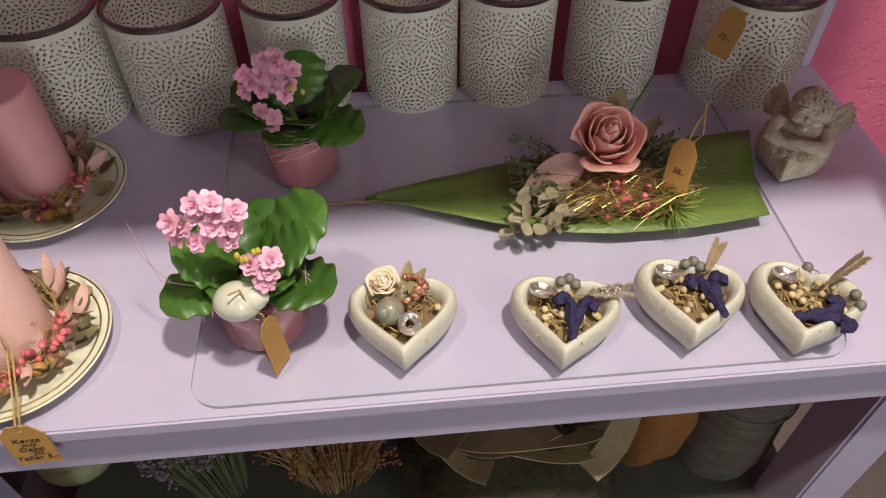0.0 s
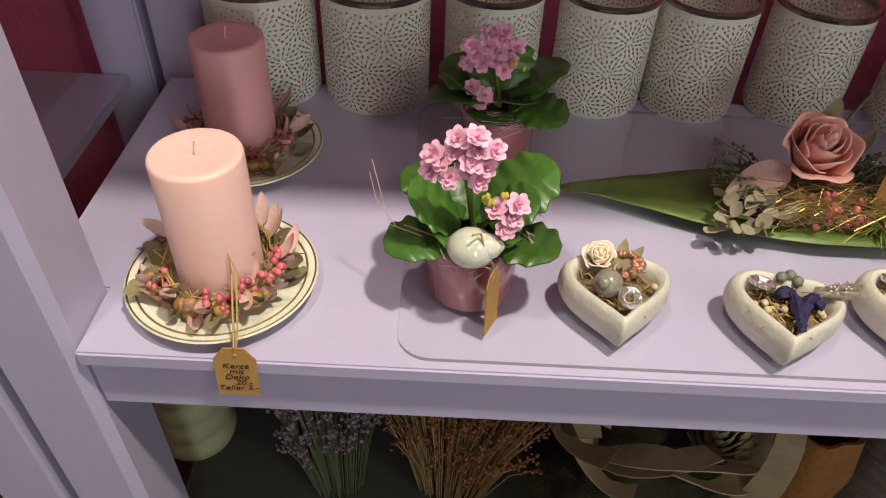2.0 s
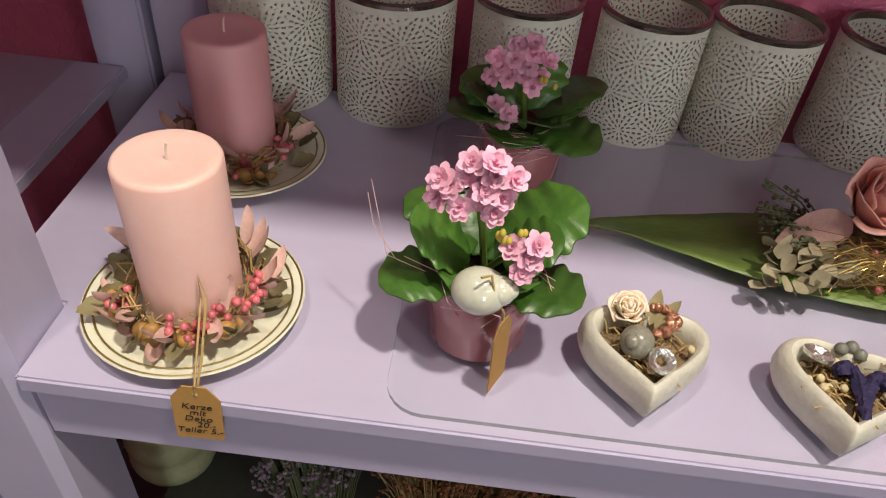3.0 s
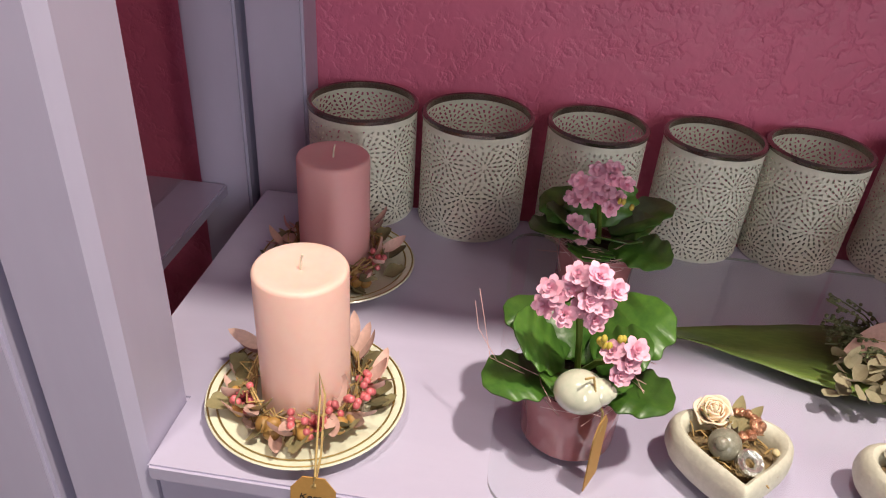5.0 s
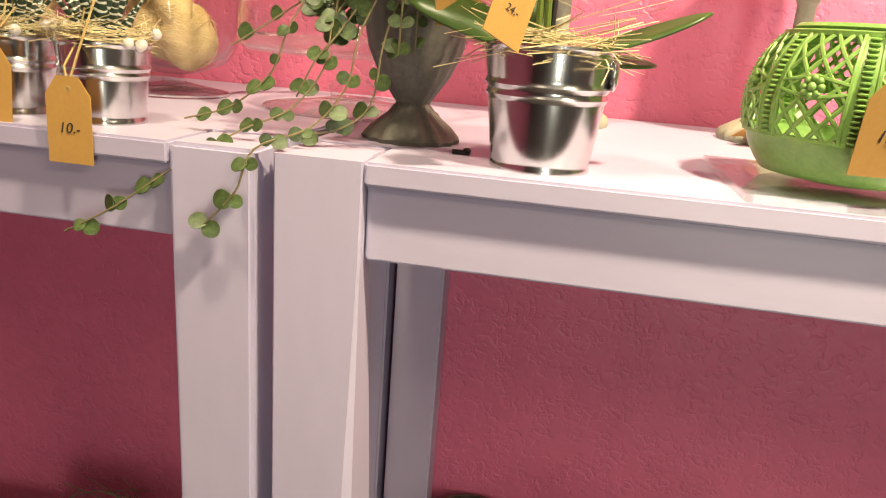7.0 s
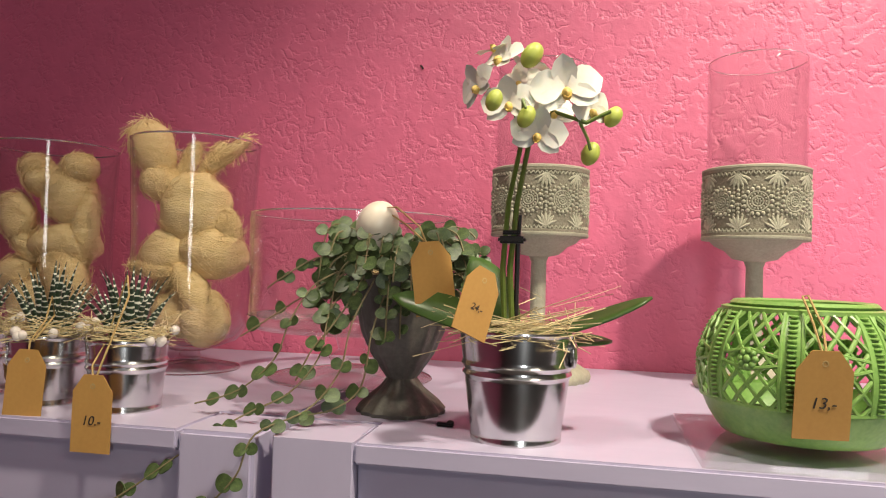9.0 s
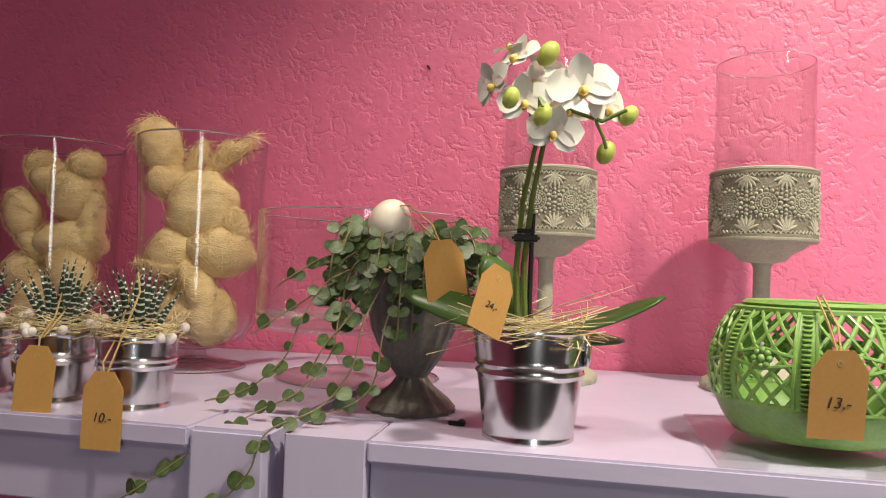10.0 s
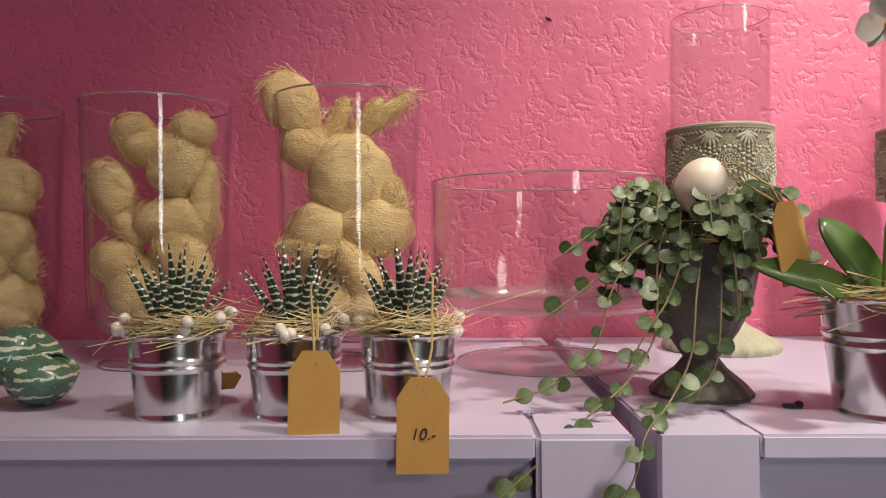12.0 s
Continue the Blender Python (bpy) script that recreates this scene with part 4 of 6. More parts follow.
for _ in range(135):
    a = RND.choice((0.4, 0.2, 3.0, 2.7, 3.3, -0.3, 0.9, -0.1)) + U(-0.35, 0.35)
    p = Vector((0.03 * math.cos(a), 0.02 * math.sin(a), 0.014))
    e = p + Vector((math.cos(a), 0.75 * math.sin(a), U(-0.02, 0.55))) * U(0.03, 0.062)
    sp.tube([p, (p + e) / 2 + Vector((0, 0, 0.006)), e], 0.0006, 4)
    for q in range(6):
        c = p.lerp(e, 0.45 + 0.1 * q) + Vector((U(-0.004, 0.004), U(-0.004, 0.004), U(0, 0.005)))
        sp.ball(c, U(0.0012, 0.0022), seg=6, rings=4)
part("eucalyptus_sprig", sp, MOSS, arr, "grey green seeded eucalyptus", kind="stuff")
hy = Geo().blade(Matrix.Identity(4), 0.016, 0.013, 0.5, 0.35, shape=1.1).mesh("dry_petal", HYDR)
for _ in range(48):
    c = Vector((-0.06 + U(-0.03, 0.03), -0.034 + U(-0.022, 0.018), 0.014 + U(-0.006, 0.016)))
    piece("dry_petal", hy, aim(c, (U(-1, 1), U(-1, 0.6), U(-0.2, 0.8)), U(-1, 1)), arr)
bm_ = Geo().ball((0, 0, 0), 0.0032, seg=10, rings=6).mesh("berry", BERRY)
for _ in range(26):
    piece("berry", bm_, pose(0.012 + U(-0.022, 0.024), -0.036 + U(-0.012, 0.014), 0.020 + U(-0.006, 0.012)), arr)
for px, py, pz in ((0.008, -0.016, 0.038), (0.014, -0.014, 0.040), (0.02, -0.012, 0.038)):
    piece("berry", bm_, pose(px, py, pz), arr)
ac = Geo()
for _ in range(170):
    d = Vector((U(-1, 1), U(-1, 0.8), U(-0.3, 1))).normalized()
    ac.tube([(0.052, -0.040, 0.014), Vector((0.052, -0.040, 0.014)) + d * U(0.020, 0.029)], 0.0009, 4, 0.25)
part("lime_spike", ac, ACID, arr, "bright lime green spiky flower", kind="stuff")
gold = Geo()
for _ in range(150):
    p = Vector((0.015 + U(-0.05, 0.04), -0.034 + U(-0.02, 0.018), 0.020 + U(-0.004, 0.014)))
    w = Vector((U(-1, 1), U(-0.5, 0.5), U(-0.2, 0.3))) * 0.03
    gold.tube([p - w, p + Vector((0, 0, U(0.004, 0.012))), p + w], 0.00035, 3)
part("gold_threads", gold, GOLD, arr, "fine gold angel hair", kind="stuff")
part("skeleton_leaf", Geo().blade(aim((-0.02, 0.0, 0.040), (-0.95, -0.30, -0.30), -0.45), 0.062, 0.030, -0.2, 0.2, n=10), BLUSH, arr, "dusty pink pressed leaf")
part("dark_leaf", Geo().blade(aim((0.010, 0.03, 0.06), (0.1, 0.25, 1), 0.3), 0.032, 0.018, 0.4, 0.3).blade(aim((0.03, 0.012, 0.045), (0.6, 0.2, 0.7), 0.3), 0.03, 0.014, 0.4, 0.3), OLIVE, arr)
part("twig", Geo().tube([(0.02, 0.03, 0.05), (0.032, 0.035, 0.075), (0.042, 0.04, 0.092)], 0.0016, 6), MOSS, arr)
price_tag(pose(0.619, 0.168, ZL + 0.082, -14, -8, -55), 0.024, 0.044, "38,-", 0.008, [(0, 0, -0.004), (0.0, 0.004, 0.012), (0.004, 0.006, 0.028), (0.003, 0.006, 0.036), (0.008, 0.006, 0.010), (0.001, 0.0, -0.003)])

# the cherub: one plain shape
c = Geo()
rows = [(0.70, 0), (0.88, 0.005), (0.98, 0.013), (1.0, 0.021), (0.97, 0.029), (0.88, 0.037), (0.72, 0.043), (0.5, 0.047), (0.1, 0.049)]
n = 56
hr = heart_ring(0.080, n)
c.add([(px * q, py * q, z) for q, z in rows for px, py in hr], [(i * n + (k + 1) % n, i * n + k, (i + 1) * n + k, (i + 1) * n + (k + 1) % n) for i in range(len(rows) - 1) for k in range(n)])
HEAD = Vector((0, 0.004, 0.076))
c.ball(HEAD, (0.0185, 0.0185, 0.0205), seg=28, rings=20)
c.ball((0.0, 0.008, 0.049), (0.024, 0.016, 0.016), seg=20, rings=12)
for s in (-1, 1):
    c.ball(HEAD + Vector((s * 0.0085, -0.0125, -0.005)), (0.0068, 0.0062, 0.006), seg=14, rings=10)
    c.ball(HEAD + Vector((s * 0.0070, -0.0160, 0.0045)), (0.0034, 0.0022, 0.0022), seg=10, rings=7)
    c.ball(HEAD + Vector((s * 0.0072, -0.0160, 0.0085)), (0.0052, 0.0026, 0.0013), Euler((0, s * 0.2, 0)).to_matrix(), seg=10, rings=6)
    c.ball(HEAD + Vector((s * 0.0185, 0.0, -0.002)), (0.0028, 0.0045, 0.0055), seg=10, rings=8)
    # upper arm, forearm and hand, crossed on the heart
    c.rope([(s * 0.022, 0.006, 0.053), (s * 0.028, -0.004, 0.049), (s * 0.026, -0.014, 0.046), (s * 0.014, -0.020, 0.046 + 0.002 * s), (s * 0.002, -0.021, 0.0465 + 0.003 * s), (s * -0.007, -0.0205, 0.046 + 0.002 * s)], [0.0075, 0.0080, 0.0078, 0.0066, 0.0052, 0.0040], 14)
    for f in range(4):
        c.rope([(s * -0.006, -0.0205 + 0.0022 * f, 0.048 + 0.002 * s), (s * -0.011, -0.0208 + 0.0022 * f, 0.0475 + 0.002 * s), (s * -0.014, -0.0205 + 0.0022 * f, 0.046 + 0.002 * s)], [0.0016, 0.0015, 0.0008], 8)
    # a short wing of layered feathers
    for row, (reach, count) in enumerate(((0.036, 6), (0.026, 5), (0.017, 4))):
        for k in range(count):
            lift = -0.20 + 1.15 * k / (count - 1)
            way = Vector((s * math.cos(lift), 0.30, math.sin(lift))).normalized()
            at = Vector((s * 0.016, 0.018 - 0.0022 * row, 0.053))
            tip = reach * (0.78 + 0.22 * k / (count - 1))
            c.rope([at + way * tip * q for q in (0.25, 0.5, 0.75, 0.92, 1.0)], [0.0030, 0.0048, 0.0050, 0.0036, 0.0008], 8, squash=0.45)
c.ball(HEAD + Vector((0, -0.0188, -0.001)), (0.0025, 0.0034, 0.0030), seg=10, rings=8)
c.ball(HEAD + Vector((0, -0.0168, -0.0085)), (0.0058, 0.0024, 0.0012), seg=12, rings=6)
c.ball(HEAD + Vector((0, -0.0160, -0.0115)), (0.0042, 0.0026, 0.0014), seg=12, rings=6)
c.ball(HEAD + Vector((0, -0.0130, -0.0155)), (0.0058, 0.0050, 0.0042), seg=12, rings=8)
for k in range(120):
    d = Vector((U(-1, 1), U(-0.75, 1), U(-0.35, 1))).normalized()
    if d.z > 0.62 or (d.y > 0.0 and d.z > -0.5) or (d.z > 0.45 and abs(d.x) > 0.55):
        at = HEAD + Vector((d.x * 0.0185, d.y * 0.0185, d.z * 0.0205))
        side = d.orthogonal().normalized()
        turn, q = d.cross(side), U(0.0022, 0.0036)
        c.rope([at + d * 0.001 + (side * math.cos(a) + turn * math.sin(a)) * q for a in (0, 1, 2, 3, 4, 5)], [0.0010, 0.0016, 0.0019, 0.0019, 0.0016, 0.0008], 6)
for k in range(5):
    a = (k - 2) * 0.30
    at = Vector((0.031 * math.sin(a), -0.032 * math.cos(a) + 0.002, 0.0395 - 0.001 * abs(k - 2)))
    out = Vector((math.sin(a), -math.cos(a), 0.9)).normalized()
    side = out.orthogonal().normalized()
    turn = out.cross(side)
    c.rope([at + (side * math.cos(b * 0.9) + turn * math.sin(b * 0.9)) * (0.0048 - 0.0003 * b) + out * 0.0002 * b for b in range(15)], [0.0011] * 14 + [0.0004], 6)
ob = part("cherub_figure", c, STONE)
ob.matrix_basis = pose(0.752, 0.220, ZL + 0.0005, 0, 0, -34) @ Matrix.Scale(0.88, 4)
tagged(ob, "aged cast stone cherub leaning on a heart", "figurine")


# ---- upper shelves ----
def bucket(o, r0, r1, h, bands=2):
    pr = [(0.0005, 0.0015), (r0 - 0.002, 0.0015), (r0 - 0.001, 0.0), (r0 + 0.0008, 0.0), (r0 + 0.0008, 0.003), (r0 + 0.0003, 0.004), (r0 + (r1 - r0) * 0.006 / h, 0.006)]
    at = lambda z: r0 + (r1 - r0) * z / h
    for b in range(bands):
        z = h * (0.60 + 0.085 * b)
        pr += [(at(z - 0.0034), z - 0.0034), (at(z - 0.0028), z - 0.0028), (at(z) + 0.0014, z), (at(z + 0.0028), z + 0.0028), (at(z + 0.0034), z + 0.0034)]
    pr += [(at(h - 0.0045), h - 0.0045), (at(h - 0.0035), h - 0.0035), (r1 + 0.0012, h - 0.0015), (r1 + 0.0010, h), (r1 - 0.001, h - 0.0005), (r0, 0.006), (0.0005, 0.006)]
    part("bucket", Geo().lathe(pr, 64), ZINC, o, "shiny zinc bucket with two ribs")
    part("soil", Geo().lathe([(0.0005, h - 0.006), (at(h - 0.006) - 0.0012, h - 0.008)], 32), SOIL, o)


POINTED = []
for k in range(4):
    g = Geo()
    prof = [(0.0040, 0), (0.0045, 0.008), (0.0037, 0.022), (0.0024, 0.036), (0.0010, 0.047), (0.0002, 0.054)]
    g.lathe(prof, 10, squash=0.6)
    g.v = [(x, y + (0.05 + 0.08 * k) * z * z / 0.06, z) for x, y, z in g.v]
    POINTED.append(g.mesh("pointed_leaf", HAWORTHIA))
PEARLM = Geo().ball((0, 0, 0), 0.0040, seg=14, rings=9).mesh("pearl", PEARL)


def haworthia(x, y, turn):
    o = thing("haworthia_bucket", (x, y, ZU), "zebra haworthia in a small zinc bucket with straw and pearls", "potted plant", "haworthia buckets", turn)
    h = 0.056
    bucket(o, 0.0263, 0.0315, h)
    for k in range(22):
        a, t = k * 2.4, math.sqrt((k + 0.5) / 22)
        lean = 2 + 27 * t ** 2.2
        m = Matrix.Translation((0.008 * t * math.cos(a), 0.008 * t * math.sin(a), h - 0.006)) @ Matrix.Rotation(a + math.pi / 2, 4, "Z") @ Matrix.Rotation(radians(lean), 4, "X") @ Matrix.Rotation(math.pi, 4, "Z")
        s = U(0.95, 1.2) * (1.18 - 0.28 * t)
        piece("pointed_leaf", POINTED[k % 4], m @ Matrix.Diagonal((1, 1, s, 1)), o)
    part("straw_nest", fibres(Geo(), 170, 0.035, h - 0.002, h + 0.009, 0.00035, 0.032), STRAW, o, "pale straw nest", kind="stuff")
    part("stray_straw", fibres(Geo(), 10, 0.04, h - 0.004, h + 0.016, 0.00022, 0.08, 0.2), STRAW, o, kind="stuff")
    for k in range(11):
        a = -1.57 + RND.choice((-1.5, -1.3, 1.4, 1.2, 0.3, -0.6, 2.4)) + U(-0.25, 0.25)
        q = U(0.031, 0.038)
        piece("pearl", PEARLM, pose(q * math.cos(a), q * math.sin(a), h + U(-0.002, 0.010)), o)
    return o


haworthia(-0.362, 0.058, 0)
haworthia(-0.283, 0.056, 70)
haworthia(-0.208, 0.053, 150)
price_tag(pose(-0.2605, 0.008, ZU + 0.045, -5, 1, 6), 0.0305, 0.049, "", 0.01, [(0, 0, -0.004), (-0.001, 0.002, 0.010), (-0.004, 0.022, 0.026), (-0.006, 0.03, 0.045), (-0.001, 0.028, 0.03), (0.001, 0.003, 0.01)], "plain kraft tag on twine over the shelf edge")
price_tag(pose(-0.1955, -0.0035, ZU + 0.031, 0, 1, 4), 0.0305, 0.052, "10.-", 0.0105, [(0, 0, -0.004), (-0.004, 0.004, 0.010), (-0.010, 0.03, 0.026), (-0.008, 0.04, 0.055), (-0.002, 0.04, 0.075), (0.006, 0.03, 0.06), (0.005, 0.006, 0.02), (0, 0, -0.003)], "kraft price tag reading ten hanging over the edge")
price_tag(pose(-0.335, 0.08, ZU + 0.022, 60, 0, 30), 0.020, 0.03, "", 0.01, (), "small brown tag leaning between buckets")


def wool_figure(name, blobs, x, y):
    g = Geo()
    for c, r, e in blobs:
        g.ball(c, [q * 1.17 for q in r], Euler([radians(a) for a in e]).to_matrix(), seg=26, rings=16, rough=0.16, freq=48)
    hair = Geo()
    for c, r, e in blobs:
        for _ in range(190):
            d = Vector((U(-1, 1), U(-1, 1), U(-1, 1))).normalized()
            m = Euler([radians(a) for a in e]).to_matrix()
            p = Vector(c) + m @ Vector((d.x * r[0], d.y * r[1], d.z * r[2])) * 1.19
            w = d.cross(Vector((U(-1, 1), U(-1, 1), U(-1, 1)))).normalized() * U(0.006, 0.014)
            hair.tube([p - w, p + d * 0.0012, p + w], 0.0003, 3)
    g.add(hair.v, hair.f)
    ob = part(name, g, WOOL)
    ob.matrix_basis = pose(x, y, ZU)
    return tagged(ob, "beige sisal wool hare figure packed in a glass vase", "figure", "wool figures")


def vase(x, y, r, h, figures):
    v = thing("footed_glass_vase", (x, y, ZU), "tall clear glass vase on a foot filled with wool hares", "vase", "glass vases")
    part("foot", Geo().lathe([(0.0005, 0.0), (r * 0.78, 0.0), (r * 0.78, 0.003), (r * 0.5, 0.007), (0.012, 0.012), (0.010, 0.020), (0.0005, 0.020)], 48), GLASS, v)
    body = [(0.0005, 0.0195), (0.020, 0.021), (r * 0.72, 0.032), (r * 0.90, 0.048), (r * 0.93, 0.08), (r * 0.94, h * 0.6), (r, h), (r - 0.0022, h), (r * 0.94 - 0.0025, h * 0.6), (r * 0.93 - 0.0025, 0.08), (r * 0.88 - 0.002, 0.05), (r * 0.68, 0.036), (0.018, 0.026), (0.0005, 0.0255)]
    ob = part("bowl", Geo().lathe(body, 64), GLASS, v)
    part("rim", Geo().lathe([(r - 0.0024, h), (r - 0.0010, h + 0.0010), (r + 0.0004, h), (r - 0.0010, h - 0.0010), (r - 0.0024, h)], 64), GLASSRIM, v)
    part("foot_rim", Geo().lathe([(r * 0.78 - 0.001, 0.0), (r * 0.78 + 0.0008, 0.0015), (r * 0.78 - 0.001, 0.003)], 64), GLASSRIM, v)
    for blobs in figures:
        wool_figure("wool_hare", blobs, x, y)
    return v


def hare(z, flip=1, up=False):
    s = flip
    b = [((0.014 * s, 0.004, z + 0.024), (0.028, 0.026, 0.022), (0, 20 * s, 0)), ((-0.022 * s, -0.008, z + 0.030), (0.020, 0.019, 0.021), (0, -15, 0)), ((0.026 * s, -0.012, z + 0.008), (0.022, 0.013, 0.011), (0, 12 * s, 20)), ((-0.010 * s, -0.018, z + 0.006), (0.020, 0.012, 0.010), (0, -20 * s, -10))]
    if up:
        b += [((-0.032 * s, 0.0, z + 0.058), (0.012, 0.010, 0.026), (0, -25 * s, 0)), ((0.012 * s, -0.004, z + 0.058), (0.010, 0.009, 0.030), (0, 30 * s, 0))]
    else:
        b += [((-0.034 * s, 0.002, z + 0.012), (0.009, 0.008, 0.024), (0, 20 * s, 0))]
    return b


vase(-0.2765, 0.262, 0.069, 0.250, [
    [((-0.01, 0, 0.062), (0.030, 0.028, 0.024), (0, 15, 0)), ((0.022, -0.01, 0.056), (0.022, 0.022, 0.026), (0, 0, 0)), ((-0.028, 0.008, 0.088), (0.018, 0.02, 0.026), (0, 20, 0)), ((0.012, -0.02, 0.086), (0.014, 0.016, 0.03), (0, -35, 0))],
    [((0.024, 0, 0.128), (0.032, 0.028, 0.024), (0, 8, 0)), ((-0.026, -0.006, 0.125), (0.026, 0.024, 0.024), (0, -10, 0)), ((-0.03, -0.026, 0.108), (0.028, 0.007, 0.007), (0, 8, 0)), ((0.040, 0.0, 0.158), (0.012, 0.012, 0.02), (0, -25, 0))],
    [((0.0, 0, 0.176), (0.034, 0.028, 0.036), (0, 22, 0)), ((-0.040, 0.0, 0.205), (0.020, 0.020, 0.019), (0, 0, 0)), ((-0.053, -0.004, 0.245), (0.022, 0.018, 0.030), (0, -35, 0)), ((0.012, 0.004, 0.222), (0.008, 0.007, 0.030), (0, 35, 0)), ((0.036, 0.0, 0.236), (0.007, 0.006, 0.030), (0, 55, 0)), ((-0.012, 0.004, 0.228), (0.008, 0.007, 0.022), (0, 30, 0))]])
vase(-0.461, 0.268, 0.069, 0.246, [
    [((-0.01, 0, 0.070), (0.034, 0.030, 0.030), (0, 10, 0)), ((0.028, -0.01, 0.098), (0.022, 0.020, 0.034), (0, -25, 0)), ((-0.034, -0.01, 0.098), (0.02, 0.018, 0.02), (0, 0, 0))],
    [((0.018, 0, 0.135), (0.036, 0.026, 0.020), (0, 0, 0)), ((0.046, -0.004, 0.150), (0.012, 0.013, 0.042), (0, 6, 0)), ((-0.040, -0.01, 0.165), (0.018, 0.017, 0.026), (0, -15, 0)), ((-0.028, -0.012, 0.135), (0.010, 0.010, 0.024), (0, -35, 0))],
    [((0.022, 0, 0.190), (0.026, 0.024, 0.028), (0, 0, 0)), ((-0.010, 0, 0.208), (0.024, 0.020, 0.016), (0, 6, 0)), ((0.036, -0.004, 0.222), (0.017, 0.016, 0.015), (0, 0, 0)), ((-0.022, -0.004, 0.222), (0.016, 0.015, 0.014), (0, 0, 0))]])
vase(-0.625, 0.264, 0.068, 0.246, [hare(0.040, 1), hare(0.095, -1), hare(0.150, 1, True)])

# low glass bowl on a stem
b = thing("footed_glass_bowl", (-0.090, 0.264, ZU), "wide clear glass bowl on a low stem and round foot", "bowl")
part("foot", Geo().lathe([(0.0005, 0), (0.084, 0), (0.085, 0.002), (0.06, 0.005), (0.02, 0.012), (0.0005, 0.012)], 64), GLASS, b)
part("stem", Geo().lathe([(0.0005, 0.0125), (0.020, 0.0125), (0.024, 0.022), (0.014, 0.030), (0.017, 0.040), (0.026, 0.052), (0.0005, 0.052)], 32), GLASS, b)
part("bowl", Geo().lathe([(0.0005, 0.0525), (0.098, 0.0525), (0.106, 0.056), (0.108, 0.066), (0.1085, 0.170), (0.1062, 0.170), (0.1055, 0.066), (0.102, 0.060), (0.0005, 0.0585)], 72), GLASS, b)
part("rim", Geo().lathe([(0.1066, 0.170), (0.1073, 0.1707), (0.1080, 0.170), (0.1073, 0.1693), (0.1066, 0.170)], 72), GLASSRIM, b)
part("base_rim", Geo().lathe([(0.100, 0.0522), (0.1075, 0.0585), (0.1087, 0.066)], 72), GLASSRIM, b)
part("foot_rim", Geo().lathe([(0.0842, 0.0), (0.0858, 0.0012), (0.0842, 0.0024)], 72), GLASSRIM, b)

# green turban shell
pts, rad = [], []
for k in range(97):
    t = k / 96
    a, q = t * 17.0 + 2.2, 0.0010 + 0.0205 * t ** 1.3
    pts.append((0.046 - 0.062 * t, 0.68 * q * math.cos(a), 0.66 * q * math.sin(a)))
    rad.append(q * (1.06 if k < 93 else (0.95, 0.7, 0.35, 0.03)[k - 93]))
s = Geo().rope(pts, rad, 26)
low = min(p[2] for p in s.v)
s.v = [(x * 1.12, y, z - low) for x, y, z in s.v]
ob = thing("turban_shell", (-0.482, 0.085, ZU), "large green and white banded turban shell", "shell", turn=195)
part("whorl", s, SEASHELL, ob)

# urn with trailing plant
urn = thing("urn_planter", (0.004, 0.112, ZU), "dark grey footed urn with string of hearts, straw and egg", "potted plant")
part("urn_foot", Geo().lathe([(0.0005, 0), (0.035, 0), (0.036, 0.003), (0.030, 0.010), (0.018, 0.020), (0.012, 0.028), (0.0005, 0.029)], 64, flute=16, deep=0.04), URN, urn, "fluted urn foot")
part("urn_bowl", Geo().lathe([(0.0005, 0.027), (0.0125, 0.028), (0.016, 0.033), (0.026, 0.048), (0.034, 0.066), (0.038, 0.086), (0.041, 0.104), (0.045, 0.110), (0.044, 0.112), (0.040, 0.110), (0.034, 0.086), (0.0005, 0.084)], 64, flute=16, deep=0.025), URN, urn, "fluted urn bowl")
part("soil", Geo().lathe([(0.0005, 0.106), (0.040, 0.104)], 32), SOIL, urn)
part("straw_nest", fibres(Geo(), 150, 0.038, 0.108, 0.128, 0.0004, 0.04), STRAW, urn, kind="stuff")
HL = []
for q in range(3):
    g = Geo()
    n = 14
    ring = []
    for k in range(n):
        t = 2 * math.pi * k / n
        ring.append((0.0080 * math.sin(t) * (1 + 0.12 * math.cos(t)), 0.0076 * (1 - math.cos(t)) - 0.0022 * math.exp(-8 * (t - 0) ** 2) - 0.0022 * math.exp(-8 * (2 * math.pi - t) ** 2)))
    vs = [(x, y, 0.0016 * ((x / 0.008) ** 2) - 0.0012 + q * 0.0004 * math.sin(9 * x / 0.008)) for x, y in ring] + [(0, 0.008, -0.0004)]
    low_ = [(x, y, z - 0.0009) for x, y, z in vs]
    rim_ = [(x, y, z) for x, y, z in vs[:n]] + [(x, y, z - 0.0009) for x, y, z in vs[:n]]
    vs += low_ + rim_
    m = n + 1
    fs = [(k, (k + 1) % n, n) for k in range(n)] + [(m + (k + 1) % n, m + k, m + n) for k in range(n)] + [(2 * m + (k + 1) % n, 2 * m + k, 2 * m + n + k, 2 * m + n + (k + 1) % n) for k in range(n)]
    HL.append(g.add(vs, fs).mesh("heart_leaf", VINE))
vines = Geo()


